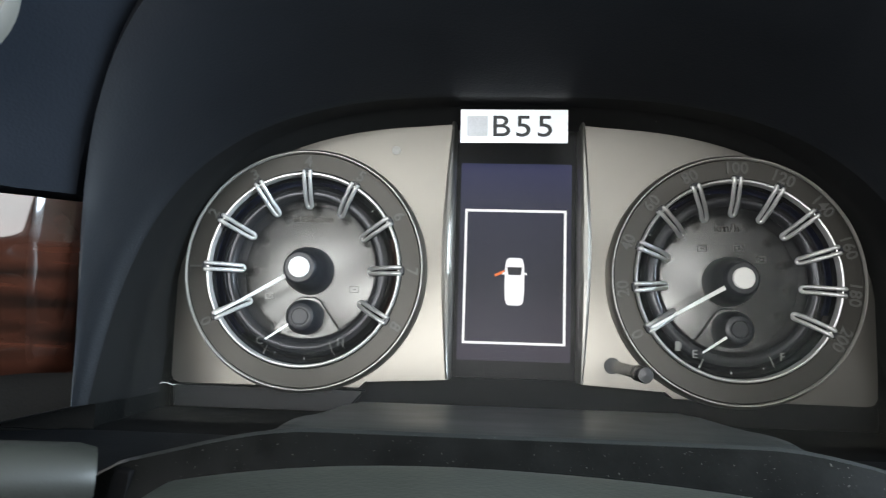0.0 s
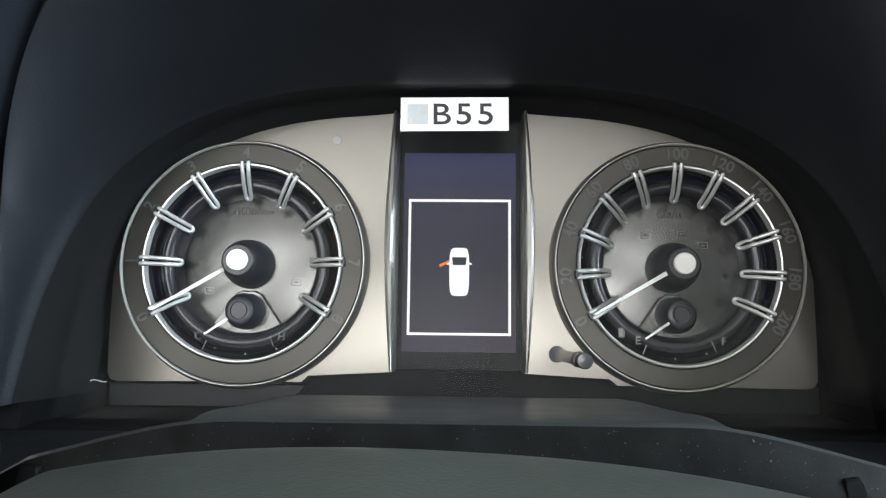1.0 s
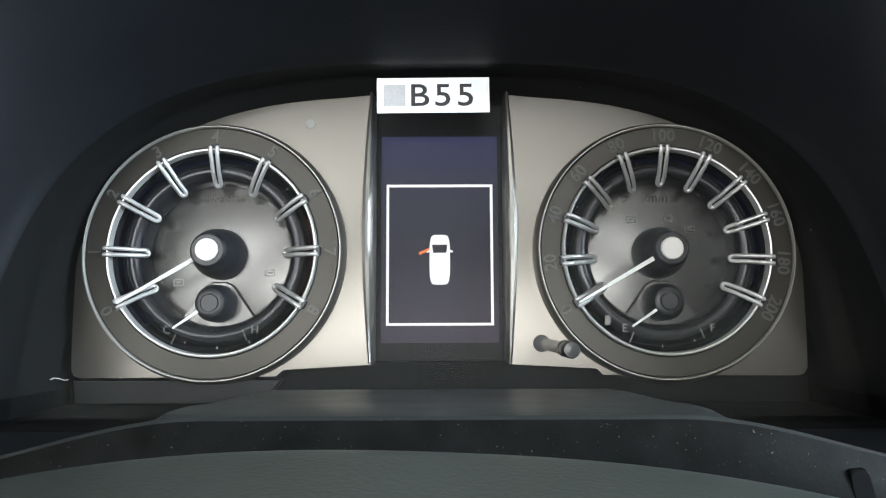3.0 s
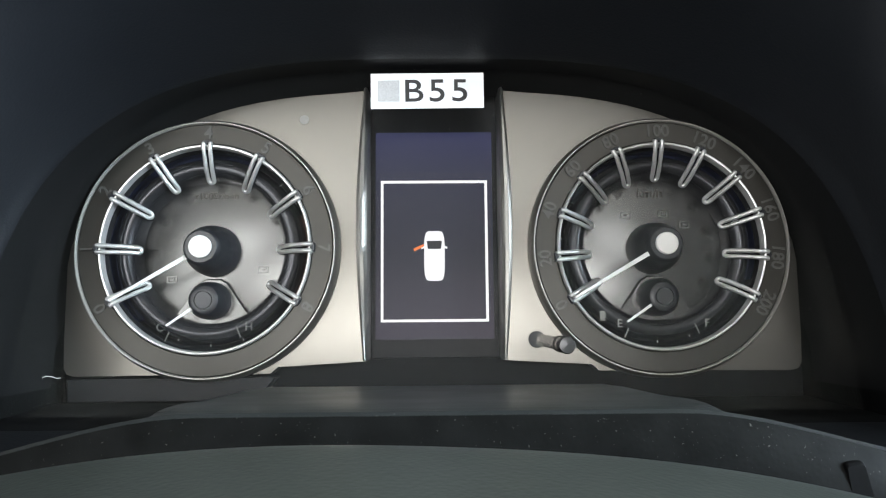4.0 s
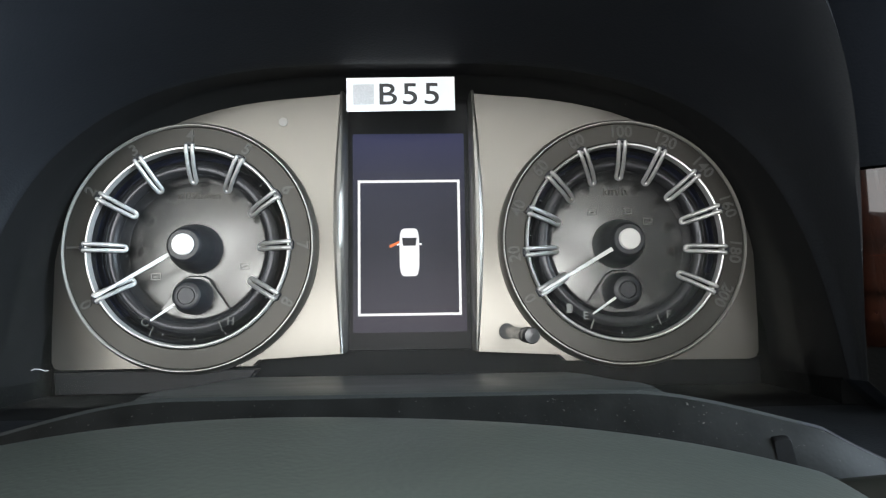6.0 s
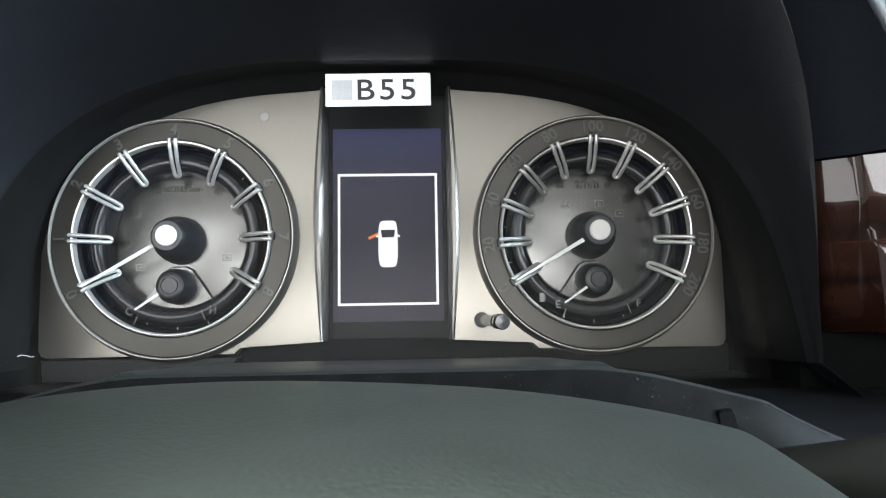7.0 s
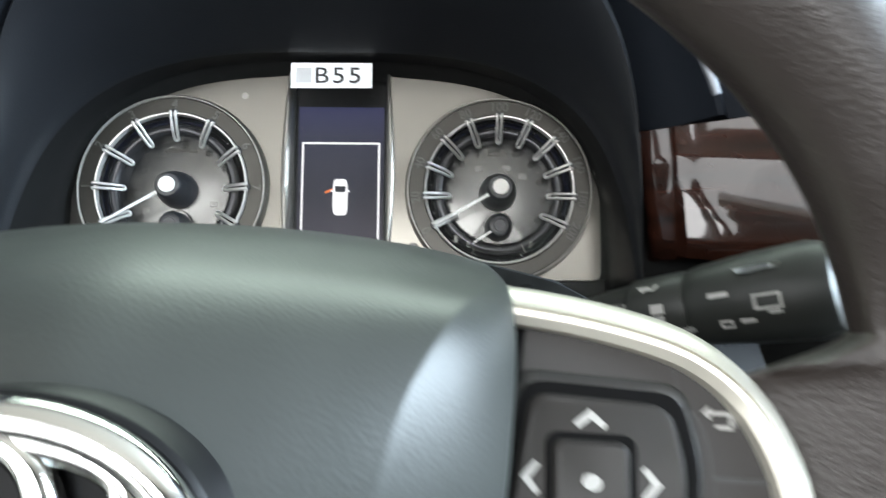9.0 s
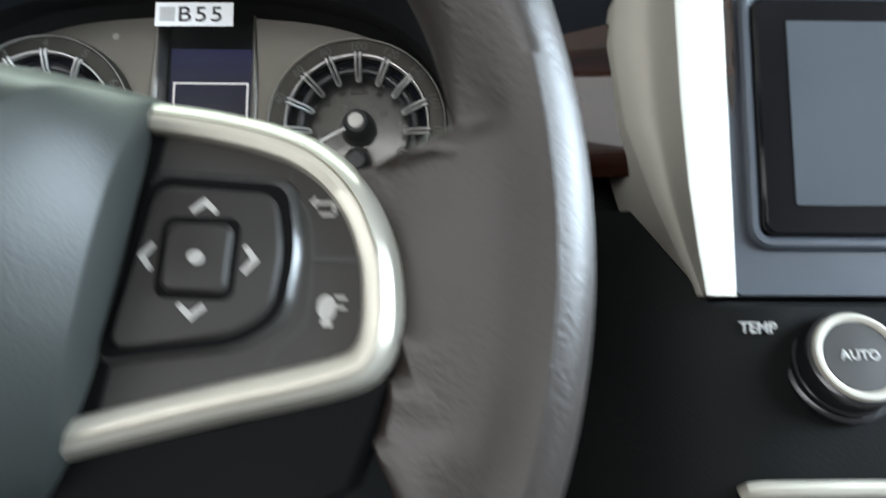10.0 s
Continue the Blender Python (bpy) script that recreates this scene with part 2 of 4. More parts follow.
def prism(outline, y0, y1, bevel=0.0, inset=None):
    """An outline in x, z drawn from y0 (far) to y1 (near), its near edge eased by bevel."""
    cx = sum(p[0] for p in outline) / len(outline)
    cz = sum(p[1] for p in outline) / len(outline)
    rings = [[(x, y0, z) for x, z in outline]]
    if bevel:
        sign = 1 if y1 < y0 else -1
        rings.append([(x, y1 + sign * bevel, z) for x, z in outline])
        for f in (0.35, 1.0):
            ease = bevel * f
            ring = []
            for x, z in outline:
                d = math.hypot(x - cx, z - cz) or 1
                ring.append((x - (x - cx) / d * ease, y1 + sign * bevel * (1 - math.sin(f * math.pi / 2)), z - (z - cz) / d * ease))
            rings.append(ring)
    else:
        rings.append([(x, y1, z) for x, z in outline])
    return loft(rings, True, True, True)


def rounded(x0, z0, x1, z1, r, n=5):
    out = []
    for cx, cz, a in ((x1 - r, z1 - r, 0), (x0 + r, z1 - r, 90), (x0 + r, z0 + r, 180), (x1 - r, z0 + r, 270)):
        for k in range(n + 1):
            b = radians(a + 90 * k / n)
            out.append((cx + r * math.cos(b), cz + r * math.sin(b)))
    return out


def superarc(a, b, n, zc, count=64, xc=0.0):
    """The upper half of a rounded arch, from its right foot over the top to its left foot."""
    out = []
    for k in range(count + 1):
        t = math.pi * k / count
        c, s = math.cos(t), math.sin(t)
        out.append((xc + a * math.copysign(abs(c) ** (2 / n), c), zc + b * abs(s) ** (2 / n)))
    return out


def tube(path, radius, n=8, closed=False):
    """A round bar along a path of points; radius may be a list."""
    pts = [Vector(p) for p in path]
    radii = radius if isinstance(radius, list) else [radius] * len(pts)
    rings = []
    for i, p in enumerate(pts):
        a = pts[i - 1] if i or closed else p
        b = pts[(i + 1) % len(pts)] if i < len(pts) - 1 or closed else p
        d = (b - a).normalized()
        u = d.cross(Vector((0, 1, 0)))
        u = u.normalized() if u.length > 1e-6 else Vector((1, 0, 0))
        w = d.cross(u).normalized()
        rings.append([tuple(p + radii[i] * (math.cos(2 * math.pi * k / n) * u + math.sin(2 * math.pi * k / n) * w)) for k in range(n)])
    if closed:
        rings.append(rings[0])
    return loft(rings, True, not closed, not closed)


def lettering(text, size, mat, depth=0.0002, bold=0.0, spacing=1.0):
    """Upright lettering facing the driver, centred on its origin."""
    cu = bpy.data.curves.new("lettering", "FONT")
    cu.body, cu.size, cu.extrude = text, size, depth
    cu.align_x, cu.align_y = "CENTER", "CENTER"
    cu.offset, cu.space_character = bold, spacing
    ob = bpy.data.objects.new("lettering", cu)
    scene.collection.objects.link(ob)
    me = bpy.data.meshes.new_from_object(ob.evaluated_get(bpy.context.evaluated_depsgraph_get()))
    bpy.data.objects.remove(ob)
    me.transform(Matrix.Rotation(radians(90), 4, "X"))
    me.materials.clear()
    me.materials.append(mat)
    return me


def round_poly(points, r, n=4):
    """A convex outline with its corners rounded."""
    out = []
    for i, p in enumerate(points):
        a, b, c = Vector(points[i - 1]), Vector(p), Vector(points[(i + 1) % len(points)])
        p0, p1 = b + (a - b).normalized() * r, b + (c - b).normalized() * r
        for k in range(n + 1):
            t = k / n
            q = p0 * (1 - t) ** 2 + b * 2 * t * (1 - t) + p1 * t * t
            out.append((q.x, q.y))
    return out


def join(*shapes):
    verts, faces = [], []
    for v, f in shapes:
        k = len(verts)
        verts += list(v)
        faces += [tuple(i + k for i in q) for q in f]
    return verts, faces


def smooth(a, b, x):
    u = max(0.0, min(1.0, (x - a) / (b - a)))
    return u * u * (3 - 2 * u)


def box(x0, y0, z0, x1, y1, z1):
    return prism([(x1, z1), (x0, z1), (x0, z0), (x1, z0)], max(y0, y1), min(y0, y1))


# ---- cluster ----
cluster = thing("instrument_cluster", None, "car instrument cluster with two chrome dials and a lit display", "instrument cluster")
HALF = 0.0292


def face_half(side):
    """One champagne half of the cluster's face, arched at the top, notched at the foot and pierced for its dial."""
    top = [(min(x, 0.1556), z) for x, z in superarc(0.160, 0.1265, 3.0, -0.065, 48) if x >= HALF + 0.004 and z > -0.05]
    outline = top + [(HALF + 0.001, 0.0618), (HALF, -0.0553), (0.066, -0.0573), (0.069, -0.060), (0.1510, -0.0605), (0.1538, -0.0596), (0.1552, -0.0572)]
    hole = [(0.0954 + 0.0440 * math.cos(2 * math.pi * k / 64), -0.0078 + 0.0440 * math.sin(2 * math.pi * k / 64)) for k in range(64)]
    bm = bmesh.new()
    edges = []
    for ring in (outline, hole):
        vs = [bm.verts.new((side * x, -0.0125, z)) for x, z in ring]
        edges += [bm.edges.new((vs[i], vs[(i + 1) % len(vs)])) for i in range(len(vs))]
    bmesh.ops.triangle_fill(bm, use_beauty=True, edges=edges)
    skirt = bmesh.ops.extrude_edge_only(bm, edges=[e for e in bm.edges if len(e.link_faces) == 1])
    for v in (g for g in skirt["geom"] if isinstance(g, bmesh.types.BMVert)):
        v.co.y = 0.004
    verts = [tuple(v.co) for v in bm.verts]
    bm.verts.index_update()
    faces = [tuple(v.index for v in f.verts) for f in bm.faces]
    bm.free()
    return verts, faces


for side in (-1, 1):
    part("face_plate", finish("face_plate", *face_half(side), M_FACE), cluster, "champagne metallic face panel")
    rings = []
    for k in range(25):
        z = -0.055 + 0.118 * k / 24
        b = 0.0032 * math.sin(math.pi * k / 24)
        rings.append([(side * x, y, z) for x, y in ((HALF + 0.0012 + b, -0.0126), (HALF + 0.0008 + b, -0.0140), (HALF + 0.0004 + 0.75 * b, -0.0146), (HALF + 0.35 * b, -0.0143), (HALF - 0.0004, -0.0128), (HALF - 0.0008, -0.0090), (HALF - 0.0008, 0.0020))])
    for low, high, step in ((0, 17, 0.0), (16, 25, 0.0006)):
        part("edge_trim", finish("edge_trim", *loft([[(x, y + step, z) for x, y, z in ring] for ring in rings[low:high]], False), M_TRIM), cluster, "bright bevelled edge of the face panel")

part("centre_panel", finish("centre_panel", *prism(rounded(-0.0305, -0.0612, 0.0305, 0.072, 0.001), 0.006, 0.0012), M_BLACK), cluster, "black display surround")


def gauge(name, xc, count, numbers, sub_letters, small_label, unit, bands, warnings, ink):
    g = part(name, finish(name, *revolve([(0.0436, -0.012), (0.0438, 0.0060), (0.0448, 0.0067), (0.0526, 0.0067), (0.0532, 0.0061), (0.0536, -0.010)], 96), M_DIAL), cluster, "dark champagne dial ring with faint numbers", Matrix.Translation((xc, -0.0125, -0.0078)))
    part("outer_bezel", finish("bezel", *revolve([(0.0533, 0.0), (0.0533, 0.0076), (0.0535, 0.0080), (0.0538, 0.0080), (0.0540, 0.0076), (0.0540, 0.0)], 96), M_LIP), g, "thin bright bezel")
    part("bezel_skirt", finish("bezel_skirt", *revolve([(0.0540, 0.0072), (0.0546, 0.0065), (0.0553, 0.0046), (0.0556, 0.0)], 96), M_FACE), g, "champagne sloping skirt")
    part("chrome_ring", finish("chrome_ring", *revolve([(0.0425, 0.003), (0.0427, 0.0078), (0.0430, 0.0083), (0.0436, 0.0084), (0.0440, 0.0079), (0.0442, 0.003)], 96), M_RING), g, "bright silver inner ring")
    roll = [(0.0355 + 0.0043 * math.cos(math.pi * k / 18), -0.0022 + 0.0060 * math.sin(math.pi * k / 18)) for k in range(19)]
    part("bowl", finish("bowl", *revolve([(0.0428, 0.0068), (0.0424, 0.003), (0.0417, -0.003), (0.0402, -0.0042)] + roll + [(0.0308, -0.0078)], 96), M_BOWL, 70), g, "black moulded dial bowl")
    part("dial_plate", finish("dial_plate", *revolve([(0.0313, -0.0080), (0.0309, -0.0073), (0.0296, -0.0070), (0.0, -0.0070)], 64), M_DISH), g, "smoked glossy dial plate")
    # hairpin marks over the bowl
    hair = [(0.0302 - 0.0012 * math.sin(math.pi * k / 12), 0.00115 * math.cos(math.pi * k / 12), 0.0014 - 0.0008 * math.sin(math.pi * k / 12)) for k in range(13)]
    bar = [(0.0446, 0.00140, 0.0078), (0.0440, 0.00139, 0.0090), (0.0426, 0.00136, 0.0091), (0.0404, 0.00132, 0.0080), (0.0376, 0.00128, 0.0066), (0.0346, 0.00124, 0.0052), (0.0318, 0.0012, 0.0030)]
    path = bar + hair + [(x, -z, h) for x, z, h in bar[::-1]]
    clip = finish("tick", *tube([(x, -h, z) for x, z, h in path], 0.00094, 10), M_CHROME)
    foot = finish("tick_foot", *prism(rounded(0.0439, -0.0019, 0.0457, 0.0019, 0.0006, 2), -0.0060, -0.0092, 0.0005), M_HUB)
    for k in range(count):
        angle = 210 - 240 * k / (count - 1)
        part("tick", clip, g, "", pose(0, 0, 0, 0, -angle, 0))
        part("tick_foot", foot, g, "", pose(0, 0, 0, 0, -angle, 0))
        r = 0.0490
        a = radians(angle)
        part("numeral", lettering(numbers[k], 0.0072, M_NUM, bold=0.0001), g, "faint grey number", Matrix.Translation((r * math.cos(a), -0.0070, r * math.sin(a))) @ pose(0, 0, 0, 0, 90 - angle, 0))
        if k < count - 1:
            b = radians(angle - 120 / (count - 1))
            part("minor_mark", finish("minor_mark", *box(-0.0008, 0, -0.00015, 0.0008, -0.0003, 0.00015), M_WHITE), g, "", Matrix.Translation((0.0402 * math.cos(b), 0.0040, 0.0402 * math.sin(b))) @ pose(0, 0, 0, 0, -math.degrees(b), 0))
    part("unit_mark", lettering(unit, 0.0042 if count == 9 else 0.0058, M_DIAL), g, "faint unit lettering", Matrix.Translation((0, 0.0069, 0.0245)))
    # main needle
    part("needle_hub", finish("needle_hub", *revolve([(0.0112, -0.0072), (0.0109, -0.002), (0.0100, 0.0035), (0.0096, 0.0045), (0.0080, 0.0105), (0.0072, 0.0128), (0.0064, 0.0134), (0.0, 0.0134)], 48), M_HUB), g, "black conical needle hub")
    part("needle_cap", finish("needle_cap", *revolve([(0.0046, 0.0130), (0.0046, 0.0146), (0.0042, 0.0150), (0.0, 0.0150)], 40), M_CAP), g, "white needle cap")
    a = radians(210)
    shape = [(0.0055, 0.00095), (0.0430, 0.00045), (0.0436, 0.0), (0.0430, -0.00045), (0.0055, -0.00095)]
    part("needle", finish("needle", *prism(shape, -0.0098, -0.0110), M_WHITE), g, "white pointer at zero", pose(0, 0, 0, 0, -210, 0))
    # small gauge
    fan = [(-0.0165, -0.0285), (-0.0060, -0.0135), (-0.003, -0.0120), (0.003, -0.0120), (0.0060, -0.0135), (0.0165, -0.0285), (0.012, -0.0322), (0.006, -0.0340), (0, -0.0346), (-0.006, -0.0340), (-0.012, -0.0322)]
    part("small_dial_plate", finish("small_dial_plate", *prism(fan, 0.0085, 0.0045, 0.0006), M_DISH), g, "raised fan-shaped plate")
    part("small_hub", finish("small_hub", *revolve([(0.0082, -0.0060), (0.0078, 0.003), (0.0060, 0.0075), (0.0052, 0.0080), (0.0040, 0.0080), (0.0038, 0.0074), (0.0035, 0.0074), (0.0033, 0.0080), (0.0, 0.0080)], 40), M_HUB), g, "black small needle hub", Matrix.Translation((0, 0, -0.0215)))
    part("small_needle", finish("small_needle", *prism([(0.004, 0.0006), (0.0185, 0.00035), (0.0185, -0.00035), (0.004, -0.0006)], -0.0062, -0.0070), M_WHITE), g, "white pointer", Matrix.Translation((0, 0, -0.0215)) @ pose(0, 0, 0, 0, -214, 0))
    for k, letter in enumerate(sub_letters):
        s = -1 if k == 0 else 1
        b = radians(247 if s < 0 else 292)
        r = 0.0396 if s < 0 else 0.0376
        part("letter", lettering(letter, 0.0048, ink), g, small_label, Matrix.Translation((s * 0.0183, -0.0054, -0.0327)))
        part("end_mark", finish("end_mark", *box(-0.0022, 0, -0.0002, 0.0022, -0.0003, 0.0002), ink), g, "", Matrix.Translation((r * math.cos(b), -0.0050, r * math.sin(b))) @ pose(0, 0, 0, 0, -math.degrees(b), 0))
    # bands in the trough round the bowl, painted for its coloured reflections
    for tint, b0, b1 in bands:
        part("reflection_band", finish("reflection_band", *revolve([(0.0402, -0.0034), (0.0414, -0.0026), (0.0420, 0.0010)], 40, b0, b1), tint), g, "dark band painted for coloured reflections in the dial trough")
    for x, z in warnings:
        part("warning_symbol", finish("warning_symbol", *join(box(-0.0022, 0, -0.0015, 0.0022, -0.0002, -0.0011), box(-0.0022, 0, 0.0011, 0.0022, -0.0002, 0.0015), box(-0.0022, 0, -0.0011, -0.0018, -0.0002, 0.0011), box(0.0018, 0, -0.0011, 0.0022, -0.0002, 0.0011), box(-0.0008, 0, -0.0004, 0.0009, -0.0002, 0.0004)), M_FAINT), g, "faint unlit warning symbol", Matrix.Translation((x, 0.0070, z)))
    for q in (250, 270, 290):
        b = radians(q)
        part("minor_mark", finish("minor_mark", *box(-0.0008, 0, -0.00015, 0.0008, -0.0003, 0.00015), M_WHITE), g, "", Matrix.Translation((0.0402 * math.cos(b), 0.0040, 0.0402 * math.sin(b))) @ pose(0, 0, 0, 0, -q, 0))
    return g


tacho = gauge("tachometer", -0.0954, 9, "0 1 2 3 4 5 6 7 8".split(), "CH", "faint letter", "x1000r/min", ((M_BLUETINT, 62, 226), (M_REDTINT, -34, 22)), ((0.0210, -0.0080), (-0.0185, -0.0120)), M_NUM)
speedo = gauge("speedometer", 0.0954, 11, "0 20 40 60 80 100 120 140 160 180 200".split(), "EF", "white letter", "km/h", ((M_BLUETINT, 60, 150), (M_BLUETINT, -20, 58)), ((-0.0110, 0.0150), (0.0055, 0.0155), (0.0150, 0.0105)), M_DIALINK)

part("fuel_symbol", finish("fuel_symbol", *join(box(-0.0012, 0, -0.0018, 0.0008, -0.0003, 0.0018), box(0.0011, 0, -0.0012, 0.0014, -0.0003, 0.0010), box(-0.0016, 0, -0.0022, 0.0012, -0.0003, -0.0019)), M_DIALINK), speedo, "pale fuel pump symbol", Matrix.Translation((-0.0253, -0.0052, -0.0291)))

# display
screen = part("display", finish("display", *prism(rounded(-0.0262, -0.0466, 0.0262, 0.0466, 0.0005), 0.002, 0.0004), M_SCREEN), cluster, "dim blue lit display")
for x0, z0, x1, z1 in ((-0.0239, 0.0232, 0.0239, 0.0244), (-0.0239, -0.0390, 0.0239, -0.0378), (-0.0239, -0.0378, -0.0227, 0.0232), (0.0227, -0.0378, 0.0239, 0.0232)):
    part("frame_line", finish("frame_line", *box(x0, 0.0004, z0, x1, 0.0001, z1), M_LIT), screen, "white lit frame line")

car = part("car_symbol", finish("car_symbol", *prism([(0.0046 * math.copysign(abs(math.cos(t)) ** 0.35, math.cos(t)), -0.0097 + 0.0112 * math.copysign(abs(math.sin(t)) ** 0.5, math.sin(t))) for t in [2 * math.pi * k / 40 for k in range(40)]], 0.0004, 0.0001), M_LIT), screen, "white lit car symbol seen from above")
part("symbol_glass", finish("symbol_glass", *prism([(-0.0034, -0.0030), (0.0034, -0.0030), (0.0029, -0.0066), (-0.0029, -0.0066)], 0.0002, -0.0001), M_DARKSCREEN), screen, "dark symbol windscreen")
part("symbol_door", finish("symbol_door", *prism([(-0.0046, -0.0042), (-0.0049, -0.0056), (-0.0090, -0.0076), (-0.0094, -0.0064), (-0.0062, -0.0050)], 0.0004, 0.0001), M_ORANGE), screen, "orange open door symbol")
for s in (-1, 1):
    part("symbol_mirror", finish("symbol_mirror", *prism([(s * 0.0044, -0.0052), (s * 0.0058, -0.0056), (s * 0.0058, -0.0066), (s * 0.0044, -0.0062)], 0.0004, 0.0001), M_LIT), screen)

# clear cover over the dials
rings = []
for k in range(17):
    v = k / 16
    z = 0.0665 - 0.138 * v
    y = -0.0245 - 0.034 * v ** 1.3
    w = 0.1585 * (max(0.0, 1 - (max(0.0, z + 0.065) / 0.1335) ** 2.9)) ** (1 / 2.9)
    w = min(w, 0.153)
    rings.append([(w * (j / 12 - 1), y - 0.003 * (1 - (j / 12 - 1) ** 2), z) for j in range(25)])
cover = part("clear_cover", finish("clear_cover", *loft(rings, False), M_COVER), cluster, "clear dusty plastic cover")
cover.visible_shadow = False
part("pale_mark", finish("pale_mark", *revolve([(0.0021, 0.0), (0.0020, 0.0002), (0.0, 0.0002)], 20), M_SMUDGE), cluster, "small pale round mark", Matrix.Translation((-0.0562, -0.0126, 0.0490)))
fibre = [(-0.1405, -0.0555, -0.0580), (-0.1392, -0.0556, -0.0574), (-0.1370, -0.0557, -0.0576), (-0.1352, -0.0558, -0.0583), (-0.1340, -0.0558, -0.0580)]
thing("lint_fibre", finish("lint_fibre", *tube(fibre, 0.00012, 5), M_WHITE), "pale lint fibre lying on the clear cover", "lint")

# dust on the clear cover, thicker towards its foot
rng = random.Random(5)
dust_v, dust_f = [], []
for k in range(240):
    v = 1 - 0.95 * rng.random() ** 1.5
    z = 0.0665 - 0.138 * v
    x = 0.150 * (2 * rng.random() - 1) * (max(0.05, 1 - (max(0.0, z + 0.065) / 0.1335) ** 2.9)) ** (1 / 2.9)
    y = -0.0245 - 0.034 * v ** 1.3 - 0.003 * (1 - (x / 0.153) ** 2) - 0.0002
    r, i = 0.00006 + 0.00016 * rng.random() ** 3, len(dust_v)
    dust_v += [(x + r, y, z), (x - r * 0.7, y, z + r * rng.random()), (x, y - r * 0.5, z), (x, y + r * 0.4, z), (x - r * 0.2, y, z + r), (x + r * 0.1, y, z - r * 0.8)]
    dust_f += [[i + a for a in t] for t in ((0, 4, 2), (4, 1, 2), (1, 5, 2), (5, 0, 2), (4, 0, 3), (1, 4, 3), (5, 1, 3), (0, 5, 3))]
thing("dust_specks", finish("dust_specks", dust_v, dust_f, M_SMUDGE), "pale dust specks lying on the clear cover", "dust", kind="stuff")

# trip knob
knob = part("trip_knob", finish("trip_knob", *revolve([(0.0024, -0.012), (0.0024, 0.018), (0.0030, 0.0184), (0.0031, 0.0205), (0.0027, 0.0210), (0.0030, 0.0216), (0.0031, 0.0295), (0.0028, 0.0302), (0.0, 0.0304)], 28), M_STEM), cluster, "glossy grey trip reset stalk", Matrix.Translation((0.0444, -0.0335, -0.0472)) @ pose(0, 0, 0, 1.4, 0, 3.9))
part("knob_hole", finish("knob_hole", *revolve([(0.0036, 0.0003), (0.0034, 0.0006), (0.0, 0.0006)], 24), M_INK), cluster, "dark hole round the stalk", Matrix.Translation((0.0430, -0.0125, -0.0467)))

# sticker
sticker = thing("paper_label", finish("paper_label", *box(-0.0234, 0.0, -0.0075, 0.0234, -0.0002, 0.0075), M_PAPER), "white paper label printed B55 stuck on the cluster", "label", Matrix.Translation((-0.0025, -0.0292, 0.0561)) @ pose(0, 0, 0, 0, -0.4, 0))
part("lettering", lettering("B55", 0.0134, M_INK, bold=0.00006, spacing=1.20), sticker, "black printed letters B55", Matrix.Translation((0.0036, -0.0003, -0.0005)) @ Matrix.Diagonal((1.17, 1, 1, 1)))
part("print_patch", finish("print_patch", *box(-0.0205, -0.0002, -0.0045, -0.0115, -0.0004, 0.0045), M_GREYINK), sticker, "grey printed patch")

# ---- binnacle ----


def arch_ring(a, b, n, y, zc=-0.065, foot=0.0, top=None, legs=False, fall=3):
    """An arch in the plane y; top: another y towards its crown; fall: how it goes there; legs: carried on down and out towards the driver."""
    out = []
    for x, z in superarc(a, b, n, zc, 72):
        crown = max(0.0, min(1.0, (z - zc) / b)) ** fall
        out.append((x * (1 + foot * max(0, 1 - (z - zc) / 0.06)), y if top is None else y + (top - y) * crown, z))
    if legs:
        lower = [(0.003, 0.012, -0.004), (0.009, 0.035, -0.014), (0.018, 0.065, -0.030), (0.034, 0.10, -0.050), (0.075, 0.14, -0.07)]
        right = [(0.012, 0.012, -0.004), (0.03, 0.024, -0.014), (0.05, 0.034, -0.030), (0.075, 0.04, -0.05)]
        (xr, yr, zr), (xl, yl, zl) = out[0], out[-1]
        out = [(xr + b, yr + c, zr - a) for a, b, c in right[::-1]] + out + [(xl - b, yl + c, zl - a) for a, b, c in lower]
    return out


hood = thing("binnacle_hood", None, "dark soft plastic hood arched over the instrument cluster", "instrument hood")
rings = [arch_ring(0.1605, 0.1268, 3.0, -0.004), arch_ring(0.1600, 0.1285, 3.0, -0.0125), arch_ring(0.1595, 0.1320, 3.0, -0.0215), arch_ring(0.1585, 0.1318, 3.0, -0.030, top=-0.026, fall=1), arch_ring(0.1575, 0.1313, 3.0, -0.052, top=-0.034, fall=1), arch_ring(0.1565, 0.1305, 3.0, -0.0750, top=-0.041, foot=0.01, fall=1)]
part("tunnel", finish("tunnel", *loft(rings, False), M_TUNNEL), hood, "black inner tunnel wall")
SHELL = ((0.1565, 0.1305, 3.0, -0.0746, -0.0406, 0.010), (0.1568, 0.1307, 3.0, -0.0772, -0.0432, 0.010), (0.1577, 0.1314, 3.0, -0.0790, -0.0460, 0.009), (0.1584, 0.1335, 3.0, -0.0812, -0.0540, 0.006), (0.1586, 0.1370, 3.0, -0.0832, -0.0650, 0.003), (0.1588, 0.1430, 3.0, -0.0842, -0.0850, 0), (0.1590, 0.154, 3.2, -0.0842, -0.122, 0), (0.1592, 0.164, 3.3, -0.0835, -0.135, 0), (0.1600, 0.172, 3.3, -0.081, -0.132, 0), (0.165, 0.188, 3.3, 0.12, 0.12, 0))
rings = [arch_ring(a, b, n, y, top=top, foot=foot, legs=True, fall=1 if b < 0.15 else 2) for a, b, n, y, top, foot in SHELL]
part("hood_shell", finish("hood_shell", *loft(rings, False), M_HOOD), hood, "soft dark grey hood shell")

